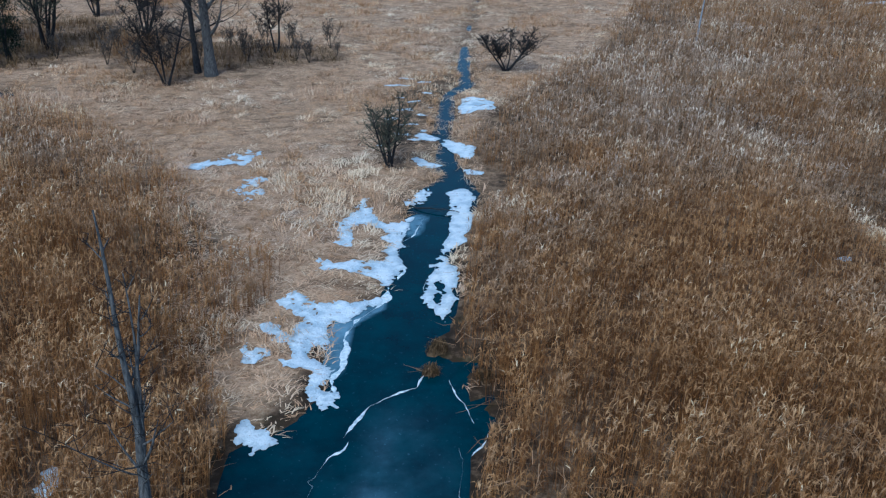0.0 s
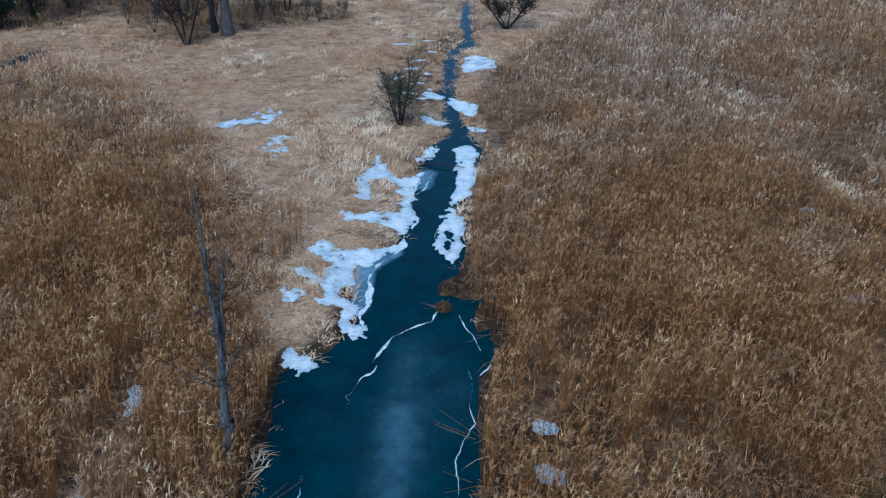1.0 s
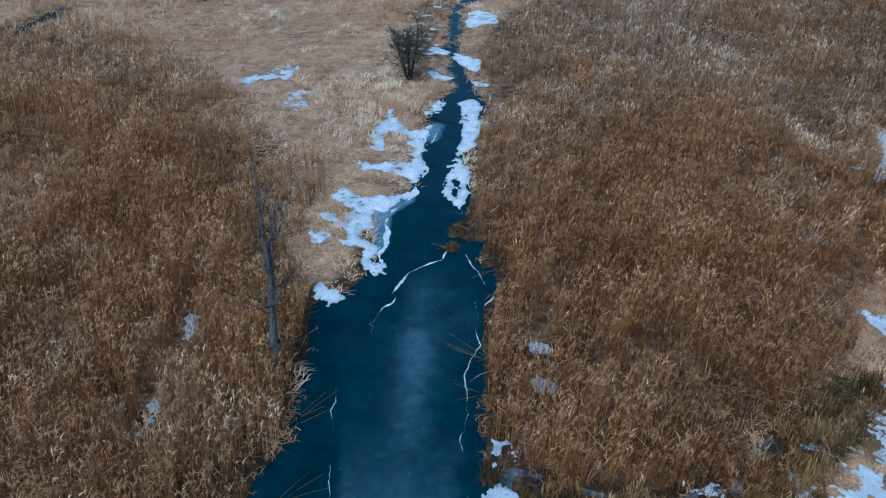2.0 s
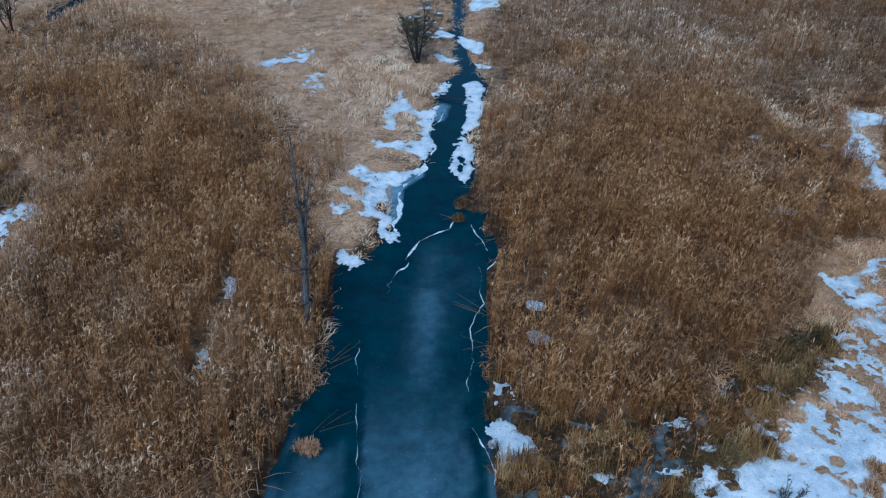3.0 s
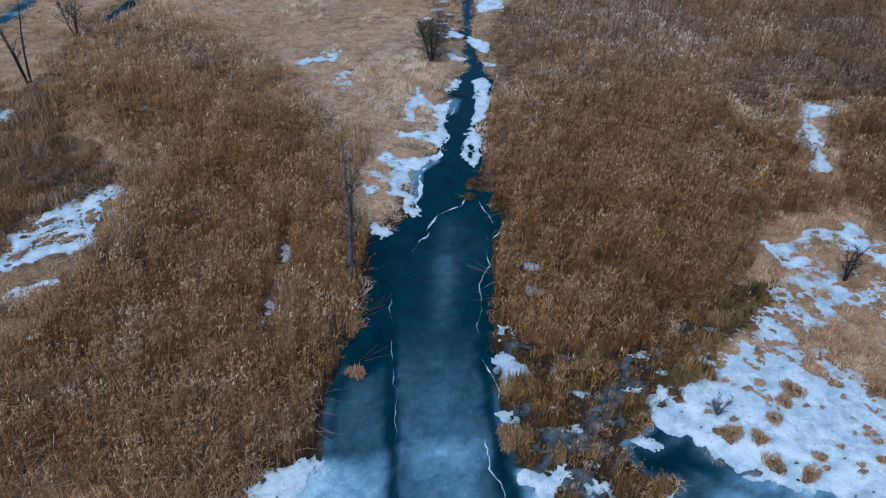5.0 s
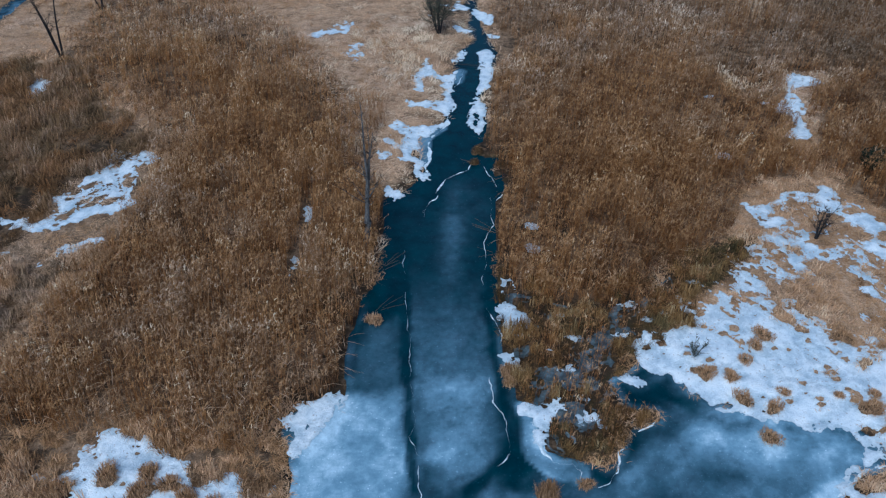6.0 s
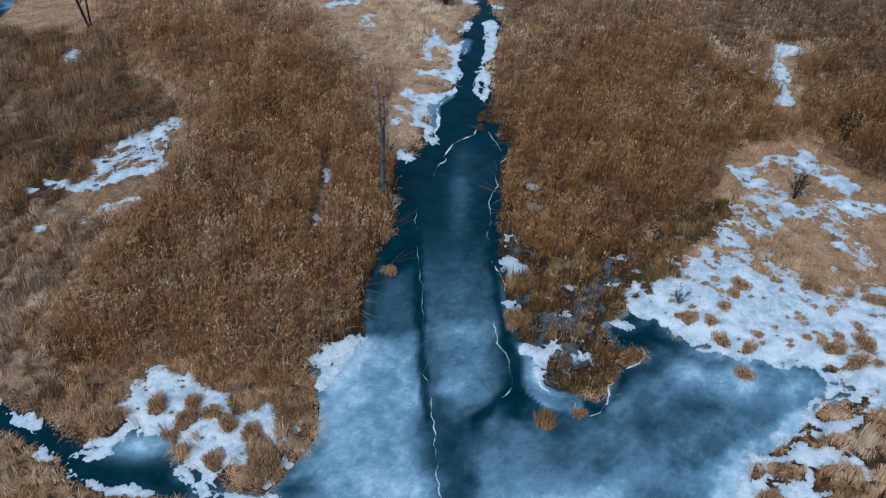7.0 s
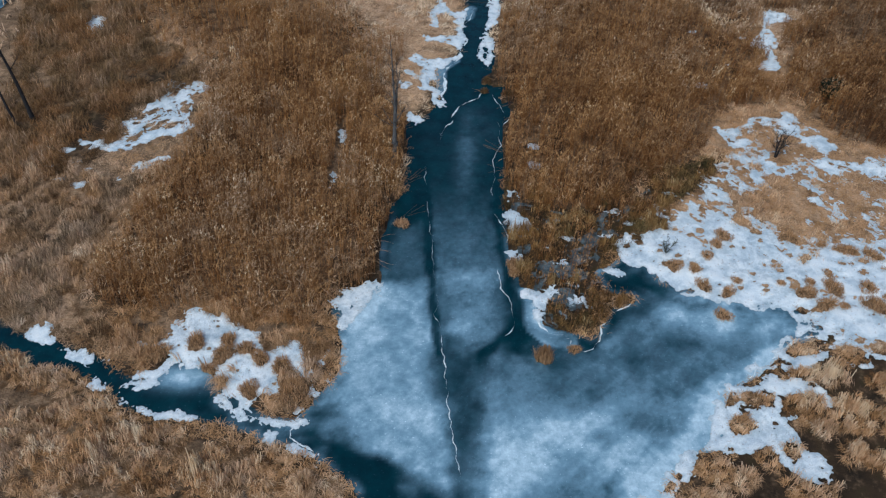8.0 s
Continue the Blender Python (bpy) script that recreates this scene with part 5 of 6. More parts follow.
def evergreen(x, y, tall, wide, seed, label):
    """A dense evergreen shrub: short stems under a ragged crown of many small dark sprays in uneven tiers."""
    r, rng = np.random.default_rng(seed), random.Random(seed)
    foot = new("shrub")
    foot.location = (x, y, float(ground_height(np.array([x]), np.array([y]))[0]) - 0.05)
    for k in range(4):
        tubes_part("trunk", [bent((rng.gauss(0, 0.15), rng.gauss(0, 0.15), 0), (rng.gauss(0, 0.25), rng.gauss(0, 0.25), 1), tall * rng.uniform(0.6, 0.9), 0.07, 0.02, 6, 0.06, 0.02, rng)], 6, M_BARK, foot)
    n = 3800
    boughs = 60
    a, h = r.uniform(0, 2 * np.pi, boughs), r.random(boughs) ** 0.8
    far = wide * np.sqrt(np.clip(1 - (h * 1.6 - 0.5) ** 2, 0.05, 1)) * r.uniform(0.45, 1.1, boughs)
    k = r.integers(0, boughs, n)
    out = far[k] * r.random(n) ** 0.6
    px, py, pz = out * np.cos(a[k]) + r.normal(0, 0.16, n), out * np.sin(a[k]) + r.normal(0, 0.16, n), 0.15 + tall * (0.9 * h[k] + 0.06) + 0.18 * out + r.normal(0, 0.13, n)
    v, f, t = blade_arrays(px, py, np.maximum(pz, 0.08), a[k] + r.normal(0, 0.9, n), r.uniform(0.14, 0.34, n), r.uniform(-0.02, 0.14, n), r.uniform(-0.5, 1.5, n), r.uniform(0.03, 0.07, n), np.full(n, 0.5))
    tagged(mesh_object("crown", v, f, [M_NEEDLE], foot), "dense dark green sprays", kind="stuff")
    return tagged(foot, label, "shrub")


evergreen(-31.4, 55.6, 4.2, 1.9, 301, "dense dark evergreen shrub in the far meadow")
evergreen(-28.7, 54.3, 4.6, 1.2, 302, "low spreading dark evergreen shrub at the stream")
evergreen(-33.4, 59.5, 5.2, 2.0, 303, "tall dense evergreen shrub in the far meadow")
evergreen(-30.0, 51.6, 2.8, 1.5, 304, "small dark evergreen bush beside its taller neighbours")
evergreen(-26.2, 71.6, 3.6, 1.6, 305, "round dark evergreen shrub far off in the straw")
thicket = bare_tree("shrub", -13.3, 54.0, 5, 2.2, 0.02, M_TWIG, M_BRUSH, "thin grey thicket of bare twigs under the trees", "shrub", 21, 0.4, 6, 4)
thicket["group"] = "thicket under the trees"
rng = random.Random(77)
for tx, ty in ((-12.6, 55.2), (-14.0, 55.6), (-10.3, 55.0), (-9.4, 54.4), (-16.3, 53.6), (-17.9, 52.4), (-18.4, 55.5), (-11.2, 57.9), (-13.0, 58.4), (-20.5, 54.5),
               (-23.0, 57.5), (-25.0, 60.5), (-7.9, 56.2), (-15.2, 57.0), (-19.6, 51.2), (-22.0, 53.2), (-26.0, 55.0), (-8.6, 58.5), (36.5, 87.0), (38.5, 87.6), (40.6, 87.2), (42.4, 87.8), (44.0, 87.0)):
    tz = float(ground_height(np.array([tx]), np.array([ty]))[0]) - 0.05
    copy_thing(thicket, pose(tx, ty, tz, 0, 0, rng.uniform(0, 360)) @ Matrix.Scale(rng.uniform(0.6, 1.15), 4))

# ---- small things on the banks and the ice ----
def tussock(x, y, radius, tall, tint, seed, label, material=M_STRAW, wild=0.8, faded=0.2):
    """A mound of sod with a mop of dry grass that falls to all sides."""
    r = np.random.default_rng(seed)
    z = max(float(ground_height(np.array([x]), np.array([y]))[0]), -0.03)
    foot = new("grass_tussock")
    foot.location = (x, y, z)
    a, k = np.meshgrid(np.linspace(0, 2 * np.pi, 19)[:-1], np.linspace(0, 1, 6), indexing="ij")
    turn, long = r.uniform(0, np.pi), r.uniform(1.1, 1.55)

    def rim(w):
        return (1 + 0.16 * np.sin(2 * w + seed) + 0.13 * np.sin(3 * w + 2.1 * seed) + 0.08 * np.sin(7 * w + seed)) / np.sqrt(np.cos(w - turn) ** 2 / long + np.sin(w - turn) ** 2 * long)

    rr = radius * np.cos(k * np.pi / 2) * rim(a)
    v = np.stack([rr * np.cos(a), rr * np.sin(a), tall * 0.45 * np.sin(k * np.pi / 2) - 0.03], 2).reshape(-1, 3)
    f = [(i * 6 + j, (i + 1) % 18 * 6 + j, (i + 1) % 18 * 6 + j + 1, i * 6 + j + 1) for i in range(18) for j in range(5)]
    mesh_object("mound", v, f, [M_GROUND], foot, values={"dry": np.full(len(v), 0.25)}, smooth=True)
    n = int(900 * min(radius, 0.9) + 60)
    w = r.uniform(0, 2 * np.pi, n)
    q = np.sqrt(r.random(n))
    u = q * radius * rim(w)
    heading = w + r.normal(0, wild, n)
    gv, gf, gt = blade_arrays(u * np.cos(w), u * np.sin(w), tall * 0.42 * np.cos(q * np.pi / 2), heading, r.uniform(0.08, 0.26, n) * (0.5 + tall),
                              r.uniform(0.3, 0.9, n) * tall, r.uniform(-0.2, 1.3, n), r.uniform(0.010, 0.022, n), tint + r.normal(0, 0.18, n))
    tagged(mesh_object("mop", gv, gf, [material], foot, values={"tint": gt, "faded": np.full(len(gt), faded)}), "falling dry grass blades", kind="stuff")
    return tagged(foot, label, "tussock", "grass tussocks")


for k, (x, y, rad, tall, tint) in enumerate(((1.87, -1.25, 0.36, 0.6, 0.28), (3.25, -0.75, 0.24, 0.18, 0.36), (10.3, 1.45, 0.40, 0.2, 0.42), (-4.85, 7.3, 0.30, 0.30, 0.55),
                                             (0.7, 4.4, 0.28, 0.42, 0.4), (0.75, 3.9, 0.22, 0.36, 0.4))):
    tussock(x, y, rad, tall, tint, 50 + k, "round tussock of dry brown grass standing in the ice")
for k, (x, y, rad) in enumerate(((8.57, 4.47, 0.38), (9.48, 4.24, 0.28), (9.72, 3.34, 0.38), (10.27, 5.2, 0.28), (10.85, 2.89, 0.32), (10.86, 6.0, 0.3), (11.34, 3.54, 0.2),
                                 (11.35, 6.6, 0.4), (14.7, 6.65, 0.42), (15.83, 3.1, 0.55), (17.44, 3.2, 0.42), (14.47, 2.77, 0.42), (15.17, 2.05, 0.42), (15.94, 1.96, 0.2),
                                 (17.44, 2.03, 0.6), (15.86, 4.15, 0.22), (14.78, 3.47, 0.22), (16.1, 6.14, 0.2), (17.28, 5.8, 0.45), (18.45, 5.5, 0.45), (13.43, 3.43, 0.15))):
    tussock(x, y, rad, 0.13 + 0.25 * rad, 0.44, 90 + k, "low brown grass hummock ringed by snow", faded=0.1)
for k, (x, y, rad) in enumerate(((-13.52, -0.93, 0.42), (-12.09, -0.81, 0.36), (-12.11, -1.58, 0.46), (-11.21, -1.26, 0.36), (-12.61, -2.27, 0.26), (-10.52, -1.77, 0.38),
                                 (-9.51, -2.12, 0.42), (-10.69, -3.38, 0.42), (-8.81, -3.6, 0.65), (-15.17, -1.58, 0.42))):
    tussock(x, y, rad, 0.16 + 0.45 * rad, 0.44, 130 + k, "domed straw tussock rising out of the snow", faded=0.1)
for k, (x, y, rad) in enumerate(((-0.35, 20.75, 0.28), (-0.5, 19.6, 0.2), (0.95, 19.3, 0.22))):
    tussock(x, y, rad, 0.3, 0.20, 70 + k, "ragged clump of broken brown reeds overhanging the bank", M_LEAF, 2.5, 1.0)

def lying_stalks(name, x, y, heading, length, count, seed, label, category, material, fan=0.35):
    """Broken stalks that lie on the ice or hang from the bank."""
    rng = random.Random(seed)
    foot = new(name)
    foot.location = (x, y, 0.02)
    for k in range(count):
        a = radians(heading) + rng.gauss(0, fan)
        line = bent((rng.gauss(0, 0.12), rng.gauss(0, 0.12), rng.uniform(0, 0.05)), (math.cos(a), math.sin(a), rng.uniform(0.0, 0.12)), length * rng.uniform(0.6, 1.1), 0.0055, 0.003, 4, 0.04, -0.02, rng)
        stalk = tubes_part("stalk", [[(Vector((p.x, p.y, max(p.z, 0.0))), r) for p, r in line]], 4, material, foot)
        me = stalk.data
        for key, value in (("tint", rng.uniform(0.35, 0.65)), ("faded", rng.uniform(0.7, 1.0))):
            me.attributes.new(key, "FLOAT", "POINT").data.foreach_set("value", np.full(len(me.vertices), value, np.float32))
    return tagged(foot, label, category, "fallen reeds")


for k, (x, y, heading, length, count) in enumerate(((-4.7, 10.9, 25, 1.3, 4), (-4.6, 8.0, 30, 1.3, 3), (0.4, 13.6, 140, 1.4, 4), (0.35, 12.0, 165, 0.9, 2), (1.3, 18.3, 200, 1.0, 4), (-0.5, 19.7, 190, 0.6, 8))):
    lying_stalks("fallen_reeds", x, y, heading, length, count, 200 + k, "broken pale reed stalks fallen from the bank onto the ice", "fallen reeds", M_STEM)

branch = new("fallen_branch")
branch.location = (-1.5, 31.2, 0.03)
rng = random.Random(9)
main = bent((0, 0, 0), (1, -0.45, 0.02), 1.9, 0.03, 0.012, 7, 0.1, 0, rng)
tubes_part("bough", [main], 5, M_TWIG, branch)
for i, s in ((2, 0.7), (3, -1.2), (4, 0.5), (5, -1.0)):
    tubes_part("fork", [bent(main[i][0], (1, s, 0.15), 0.6, 0.012, 0.004, 4, 0.1, 0, rng)], 4, M_TWIG, branch)
tagged(branch, "dark forked branch lying in the frozen creek", "branch")

# ---- reeds and grass ----
def reed_zone(key, box, seed, words, split, gap=None, short=1.0, sparse=0.0):
    """The reeds of one zone, in tufts of a few stalks that fan out from one root: finer by the pond, sparser and coarser far up the marsh."""
    x, y, r = spread(box, 172, seed)
    far = np.clip(1.2 * np.exp(-(y - 14) / 26), 0.16, 1)
    x, y, far = keep(r.random(len(x)) < far, x, y, far)
    x, y, far = keep((zone[key](x, y) > -2.2) & open_land(x, y, 0.02), x, y, far)
    dry_foot = water_depth(x, y) < -0.16 - 0.22 * fbm(x, y, 0.8, 3, 431) - 0.14 * step(20, 16, y)
    x, y, far = keep(dry_foot, x, y, far)
    west = key == "reeds_west"
    d = zone[key](x, y) + (0.6 + 0.9 * step(15, 22, y)) * fbm(x, y, 2.2, 4, seed * 10 + 101)
    cx, cy, tone, rank, off = clumps_at(x + 0.10 * fbm(x, y, 0.5, 2, seed + 3), y, 0.34, seed * 10 + 40)
    _, _, tone_big, rank_big, _ = clumps_at(x + 0.5 * fbm(x, y, 0.9, 3, seed + 5), y + 0.5 * fbm(x, y, 0.9, 3, seed + 6), 1.25, seed * 10 + 44)
    patchy, broad = fbm(x, y, 3.2, 4, seed * 10 + 103), fbm(x, y, 9, 2, seed * 10 + 105)
    thin_edge = (1 - step(0, 7, d)) * step(17, 26, y) * west
    chance = 0.80 - sparse + 0.5 * rank + 0.3 * rank_big + 0.25 * patchy - 0.85 * step(0.30, 0.62, off) - 0.42 * thin_edge * step(-0.3, 0.4, rank_big + patchy)
    good = (d > 0) & (r.random(len(x)) < chance)
    if gap:
        good &= near_line(x, y, gap) > 0.28 + 0.14 * patchy
    x, y, d, far, cx, cy, tone, rank, off, tone_big, rank_big, patchy, broad, thin_edge = keep(good, x, y, d, far, cx, cy, tone, rank, off, tone_big, rank_big, patchy, broad, thin_edge)
    n = len(x)
    glade = np.exp(-((x - 16.4) / 1.6) ** 2 - ((y - 27.5) / 2.2) ** 2)
    tall = 0.85 - 0.40 * thin_edge + 0.85 * step(0, 2.2 + 6 * step(16, 27, y), d) + 0.26 * patchy + 0.75 * rank + 0.65 * rank_big - 0.3 * step(0.2, 0.7, off) - 0.8 * glade
    tall = np.clip(tall, 0.3, 2.6) * r.uniform(0.78, 1.06, n) * (1 - 0.38 * step(22, 36, y)) * short
    dusk = 0.26 * step(19.5, 23, x + 1.5 * fbm(x, y, 4, 3, 435)) * step(52, 42, y)
    tint = 0.45 + 0.12 * patchy + 0.40 * tone + 0.33 * tone_big + 0.08 * broad + r.normal(0, 0.07, n) + 0.25 * glade - dusk + 0.14 * step(24, 36, y)
    tint = tint - 0.11 * step(4, 8, x) * step(18, 13, y) * (key == "reeds_east") - 0.02 * (key == "fen_east")
    faded = 0.02 + 0.34 * fbm(x, y, 1.6, 4, seed * 10 + 106) + 0.30 * rank_big + 0.25 * tone + 0.3 * broad + 0.62 * step(25, 34, y) - 0.22 * step(44, 50, y)
    faded = faded - 0.60 * west * step(25, 34, y) + 0.10 * (key == "fen_east") + r.normal(0, 0.10, n)
    thick = np.minimum(1 / np.sqrt(far), 2.4) * (0.9 + 0.1 * step(15, 40, y))
    lean = np.stack([(x - cx) * 0.55 + 0.05 + 0.10 * tone, (y - cy) * 0.55 + 0.02 + 0.10 * rank], 1)
    for side, label, leaves, lobes in zip((y < split, y >= split), words, (3, 2), (3, 2)):
        if side.any():
            reed_bed("reed_stand", x[side], y[side], tall[side], tint[side], faded[side], thick[side], lean[side], r, label, leaves, lobes)


reed_zone("reeds_west", (-30, -4, 0, 44), 1, ("dense stand of dry rust-brown reeds on the west bank", "low far stand of brown reeds at the meadow's edge"), 26,
          [(-8.65, 8.8), (-8.85, 11), (-8.6, 12.4), (-8.75, 14.4), (-8.9, 15.6)])
reed_zone("reeds_east", (-0.5, 48, 8, 89), 2, ("tall dense stand of dry orange-brown reeds on the east bank", "wide far stand of faded grey-brown reeds"), 32)
reed_zone("fen_east", (0.5, 13, -0.5, 13.5), 4, ("thin short brown reeds in the wet fen",), 40, None, 0.6, 0.60)


# pale broken stalks lodged in the reed tops
for key, box, seed in (("reeds_west", (-20, -4.5, 0, 24), 31), ("reeds_east", (0, 18, 8, 26), 32)):
    x, y, r = spread(box, 26, seed)
    d = zone[key](x, y)
    lodged = fbm(x, y, 2.0, 3, 210 + seed) + 0.9 * step(3.5, 0.3, d) + 1.2 * step(9, 5, y)
    x, y, d, lodged = keep((d > 0) & open_land(x, y) & (r.random(len(x)) < 0.03 + 0.36 * lodged), x, y, d, lodged)
    n = len(x)
    z = ground_height(x, y) + (0.7 + 0.7 * step(0, 2.2, d)) * r.uniform(0.35, 1.0, n)
    v, f, t = blade_arrays(x, y, z, r.uniform(0, 2 * np.pi, n), r.uniform(0.4, 1.1, n), r.uniform(-0.15, 0.25, n), r.uniform(-1.5, 2.0, n), r.uniform(0.012, 0.022, n), 0.58 + 0.10 * step(9, 5, y) + r.normal(0, 0.14, n))
    tagged(mesh_object("lodged_stalks", v, f, [M_STEM], values={"tint": t, "faded": np.full(len(t), 0.55)}), "pale broken stalks lodged across the reed tops", "reeds", kind="stuff")


# straw meadows
def meadow(box, density, seed):
    x, y, r = spread(box, density, seed)
    deny = np.maximum.reduce([zone["reeds_west"](x, y) - 2.2 * step(16, 23, y), zone["reeds_east"](x, y), zone["scrub_west"](x, y), zone["fen_east"](x, y) + 1.3 * step(3.0, 1.0, x - 0.45 * y) * step(12, 10, y),
                              zone["meadow_south_west"](x, y), zone["meadow_south_east"](x, y), zone["rough_west"](x, y), zone["under_trees"](x, y)]) + 0.4 * fbm(x, y, 2.0, 3, 131)
    return [*keep((deny < 0.3) & open_land(x, y, 0.0), x, y), r]


x, y, r = meadow((-45, 30, 12, 89), 30, 4)
x, y = keep(~((x > -1.2) & (y < 24)), x, y)
strip = step(1.6, 0.5, near_line(x, y, [(-2.2, 36.5), (-2.5, 41), (-2.2, 46), (-1.2, 52)]) + 0.7 * fbm(x, y, 1.5, 3, 231))
x, y = keep(r.random(len(x)) > 0.65 * strip, x, y)
x, y = keep(r.random(len(x)) < np.clip(1.3 - (y - 20) / 60, 0.35, 1), x, y)
lumpy, small = fbm(x, y, 2.4, 4, 133), fbm(x, y, 0.7, 3, 134)
grass_sheet("straw_meadow", x, y, r, M_STRAW, "flattened pale straw meadow combed into waves", 0.42 + 0.12 * lumpy, 0.025 + 0.12 * np.clip(lumpy + small - 0.1, 0, 1.2),
            0.76 - 0.34 * step(-9, -15, x) * step(46, 36, y) + 0.15 * lumpy + 0.17 * small + 0.08 * fbm(x, y, 9, 2, 135), 0.22 + 0.45 * fbm(x, y, 4, 3, 136), 0.4 + 1.6 * fbm(x, y, 3.2, 2, 137), 3, 0.028, 0.7, vary=0.07, tuft=0.75, contrast=0.32)
x, y, r = meadow((-30, 28, -11, 24), 75, 5)
x, y = keep((y <= 12) | (x > 5), x, y)
lumpy, small = fbm(x, y, 1.6, 4, 143), fbm(x, y, 0.6, 3, 144)
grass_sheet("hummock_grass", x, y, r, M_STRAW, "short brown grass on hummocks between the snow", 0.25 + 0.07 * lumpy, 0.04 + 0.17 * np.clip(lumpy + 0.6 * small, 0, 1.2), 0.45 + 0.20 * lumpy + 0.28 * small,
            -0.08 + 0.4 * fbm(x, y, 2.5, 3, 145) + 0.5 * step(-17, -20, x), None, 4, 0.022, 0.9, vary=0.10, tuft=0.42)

# arching tan grass south of the pond
for key, seed, words in (("meadow_south_west", 6, "tall arching tan grass bent over by the snow"), ("meadow_south_east", 7, "hummocks of arching tan grass beside the pond")):
    x, y, r = spread((-32, -4.5, -11, 2) if seed == 6 else (4.5, 30, -11, 1), 70, seed)
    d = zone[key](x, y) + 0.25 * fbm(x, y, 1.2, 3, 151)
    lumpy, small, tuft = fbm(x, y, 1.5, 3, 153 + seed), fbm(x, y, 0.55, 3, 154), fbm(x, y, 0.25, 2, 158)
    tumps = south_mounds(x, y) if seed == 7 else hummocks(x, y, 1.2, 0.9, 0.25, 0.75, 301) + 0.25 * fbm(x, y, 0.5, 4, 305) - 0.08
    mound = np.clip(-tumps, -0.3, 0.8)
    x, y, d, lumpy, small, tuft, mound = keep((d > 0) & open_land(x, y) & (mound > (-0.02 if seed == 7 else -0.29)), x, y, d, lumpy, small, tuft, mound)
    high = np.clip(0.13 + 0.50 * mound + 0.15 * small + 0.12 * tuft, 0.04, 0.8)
    # Tint rises with the mound: lit tops and shaded hollows painted in.
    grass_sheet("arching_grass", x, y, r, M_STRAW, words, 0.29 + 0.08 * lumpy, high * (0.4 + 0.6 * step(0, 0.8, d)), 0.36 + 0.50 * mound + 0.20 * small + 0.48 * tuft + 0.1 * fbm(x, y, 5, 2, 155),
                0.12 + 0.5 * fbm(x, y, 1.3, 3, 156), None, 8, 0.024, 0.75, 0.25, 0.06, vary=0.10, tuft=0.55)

# taller tufts in the straw meadow
x, y, r = meadow((-45, 30, 18, 89), 7, 12)
lumpy = fbm(x, y, 2.6, 4, 181)
x, y, lumpy = keep(lumpy > -0.08, x, y, lumpy)
grass_sheet("meadow_tufts", x, y, r, M_STRAW, "taller tan and russet tufts in the straw meadow", 0.4 + 0.2 * lumpy, 0.13 + 0.24 * lumpy, 0.52 + 0.20 * fbm(x, y, 1.2, 3, 182), 0.10 + 0.4 * fbm(x, y, 5, 2, 183),
            None, 6, 0.024, 0.8, 0.4, 0.10, tuft=0.7, contrast=0.3)

# lodged reeds and rough grass between the west reeds and the side arm
x, y, r = spread((-32, -7, -4.5, 13), 60, 11)
d = np.minimum(zone["rough_west"](x, y), 0.8 - zone["reeds_west"](x, y)) + 0.3 * fbm(x, y, 1.2, 3, 191)
lumpy, small = fbm(x, y, 1.5, 3, 193), fbm(x, y, 0.55, 3, 194)
x, y, d, lumpy, small = keep((d > 0) & open_land(x, y) & (lumpy + 0.8 * small > -0.6), x, y, d, lumpy, small)
tuft = fbm(x, y, 0.25, 2, 198)
pale = step(-16.5, -19.5, x)
grass_sheet("lodged_grass", x, y, r, M_STRAW, "rough lodged reeds and brown grass around the snow", 0.42 + 0.12 * lumpy, np.clip(0.24 + 0.2 * lumpy + 0.22 * small, 0.04, 0.8) * (0.35 + 0.65 * step(0, 0.8, d)),
            0.34 + 0.22 * lumpy + 0.28 * small + 0.26 * tuft - 0.05 - 0.06 * pale, 0.15 + 0.5 * fbm(x, y, 1.8, 3, 196) + 0.3 * pale, 2.0 + 2.5 * fbm(x, y, 2.0, 2, 197), 8, 0.022, 0.9, 0.3, 0.06, vary=0.10, tuft=0.6)

# the marsh beyond, in coarse tufts
x, y, r = spread((-62, 66, -48, 96), 0.4, 14)
lumpy = fbm(x, y, 4, 3, 221)
beyond = ~(along_flight(x, y) & (y > -10.5)) & (wet(x, y) < -0.4)
x, y, lumpy = keep(beyond & (lumpy > -0.5), x, y, lumpy)
grass_sheet("far_marsh_grass", x, y, r, M_STRAW, "coarse tan and brown marsh grass stretching away", 0.6 + 0.2 * lumpy, 0.35 + 0.25 * lumpy, 0.40 + 0.25 * lumpy, 0.3 + 0.4 * fbm(x, y, 7, 2, 222), None, 6, 0.09, 1.0, 0.4, 0.35)

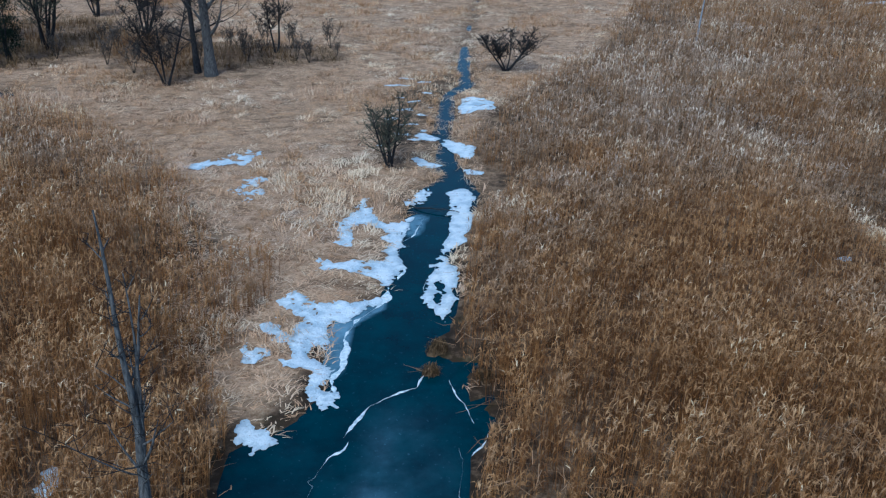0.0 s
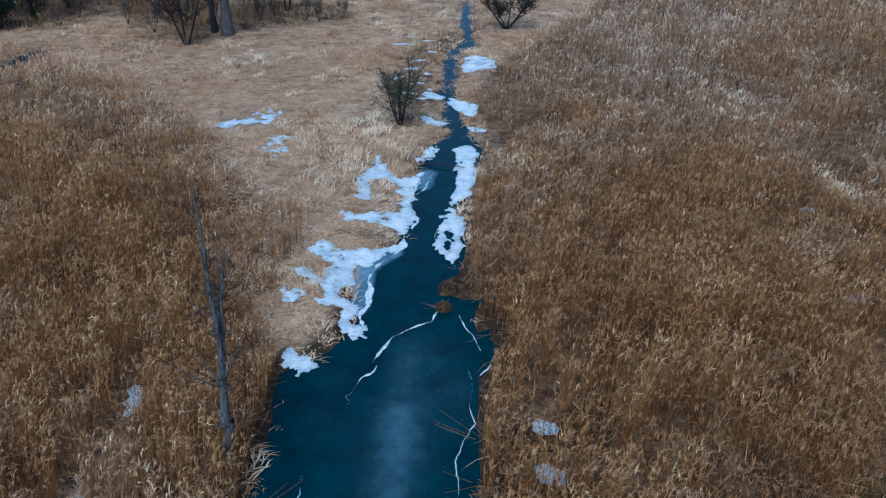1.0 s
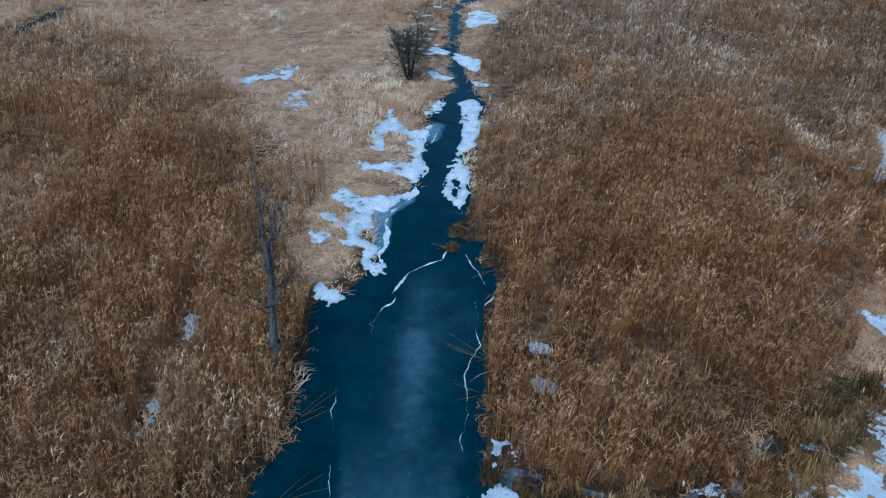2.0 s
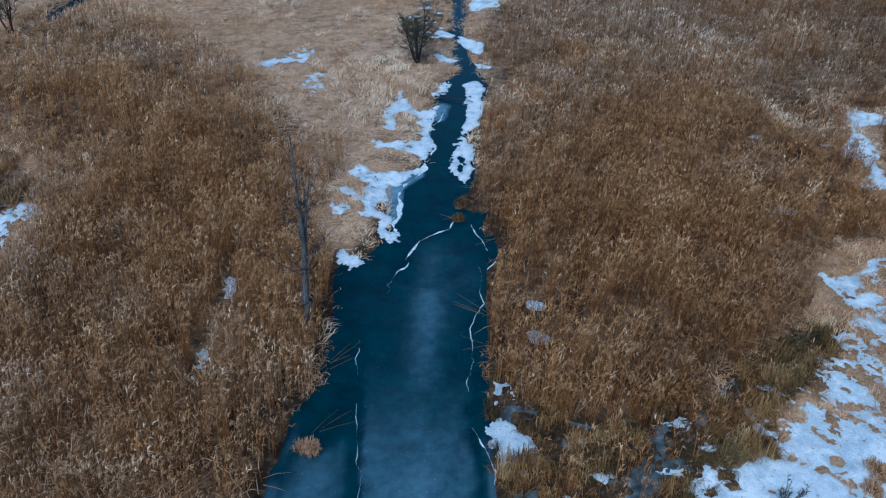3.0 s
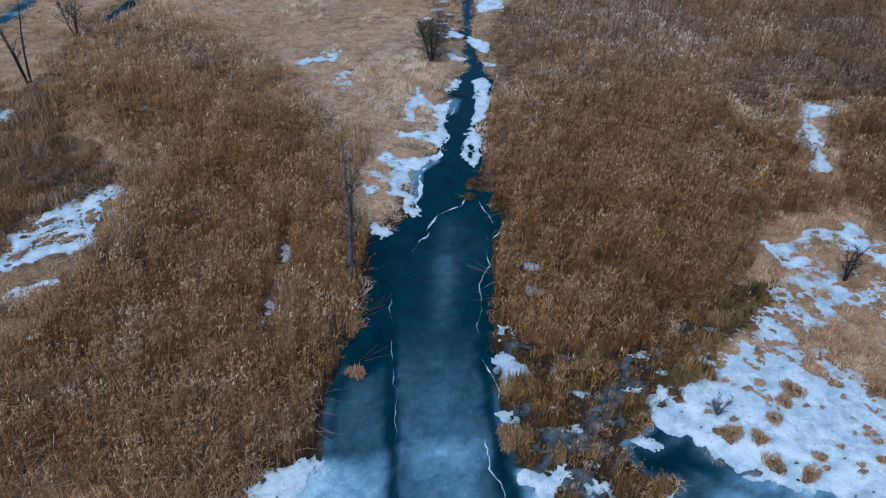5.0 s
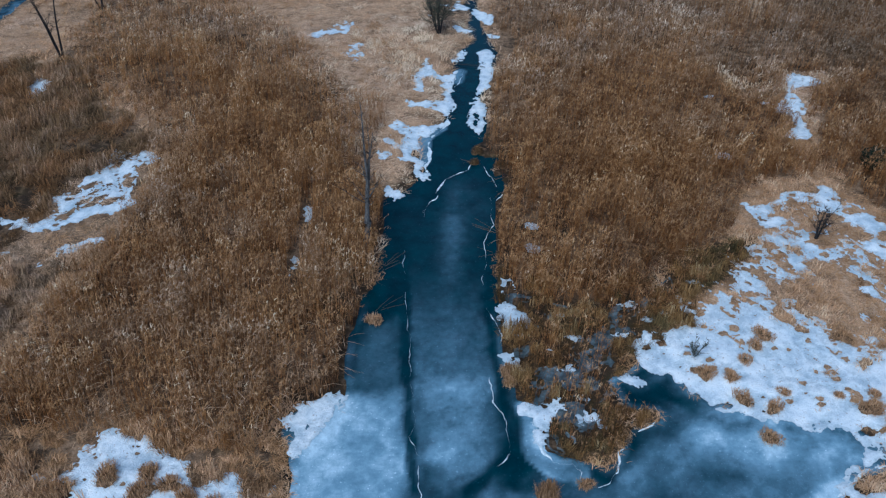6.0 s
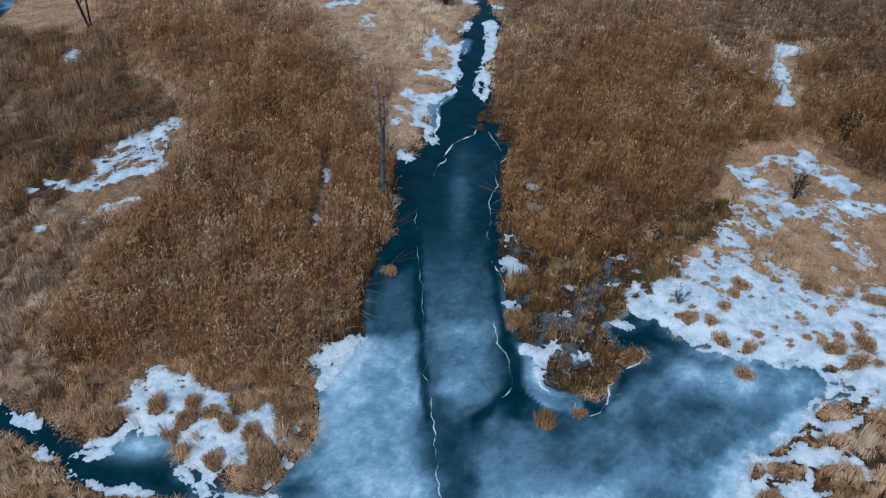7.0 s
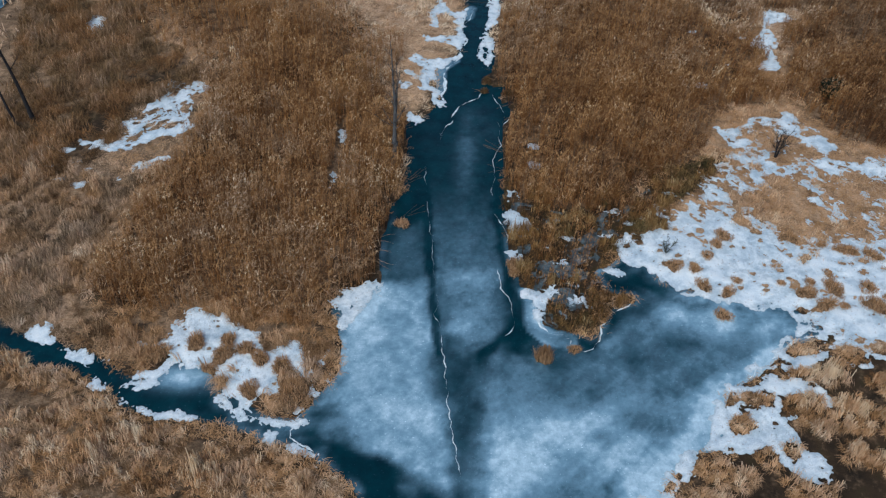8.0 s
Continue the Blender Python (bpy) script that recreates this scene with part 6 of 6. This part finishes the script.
# dim undergrowth beneath the far trees
x, y, r = spread((-42, -6, 48, 71), 3.5, 13)
d = zone["under_trees"](x, y) - 0.8 + 2.6 * fbm(x, y, 3.5, 4, 201)
lumpy = fbm(x, y, 2.0, 3, 203)
x, y, lumpy, d = keep((d > 0) & open_land(x, y), x, y, lumpy, d)
grass_sheet("undergrowth", x, y, r, M_LEAF, "dim grey-brown undergrowth of thin stalks beneath the trees", 0.5 + 0.2 * lumpy, np.clip(0.35 + 0.25 * lumpy, 0.05, 0.9) * (0.25 + 0.75 * step(0, 2.5, d)), 0.28 + 0.25 * lumpy,
            0.9 + 0.4 * fbm(x, y, 3, 2, 204), None, 8, 0.035, 0.8, 1.2, 0.25)

# wet fen between the east reeds and the pond
x, y, r = spread((0, 13.5, -0.6, 14), 55, 8)
d = zone["fen_east"](x, y) + 0.2 * fbm(x, y, 1.0, 3, 161)
lumpy = fbm(x, y, 1.1, 4, 163)
x, y, d, lumpy = keep((d > -1.2 * step(10, 8, x)) & open_land(x, y, 0.0) & (lumpy > -0.14), x, y, d, lumpy)
small = fbm(x, y, 0.4, 3, 165)
grass_sheet("fen_grass", x, y, r, M_SEDGE, "patchy olive and brown sedge in the wet fen", 0.32 + 0.1 * lumpy, np.clip(0.16 + 0.35 * lumpy + 0.25 * small, 0.05, 1), 0.24 + 0.35 * lumpy + 0.45 * small, 0.3 + 0.7 * fbm(x, y, 1.4, 3, 164), None, 9, 0.018, 0.9, 0.5, 0.06, tuft=0.5, contrast=0.5)

# tangled grey scrub to the west
x, y, r = spread((-44, -18, 8, 31), 40, 9)
d = zone["scrub_west"](x, y) + 0.8 * fbm(x, y, 2.0, 3, 171)
lumpy, small = fbm(x, y, 1.8, 3, 173), fbm(x, y, 0.6, 3, 174)
x, y, lumpy, small = keep((d > 0) & open_land(x, y) & (lumpy + 0.6 * small > -0.6), x, y, lumpy, small)
grass_sheet("tangled_scrub", x, y, r, M_LEAF, "dark tangle of bent grey-brown stalks", 0.55 + 0.15 * lumpy, np.clip(0.34 + 0.25 * lumpy + 0.2 * small, 0.05, 1), 0.36 + 0.25 * lumpy + 0.2 * small,
            0.75 + 0.4 * fbm(x, y, 1.5, 3, 175), None, 7, 0.026, 0.8, 0.5, 0.12, tuft=0.7, contrast=0.3)
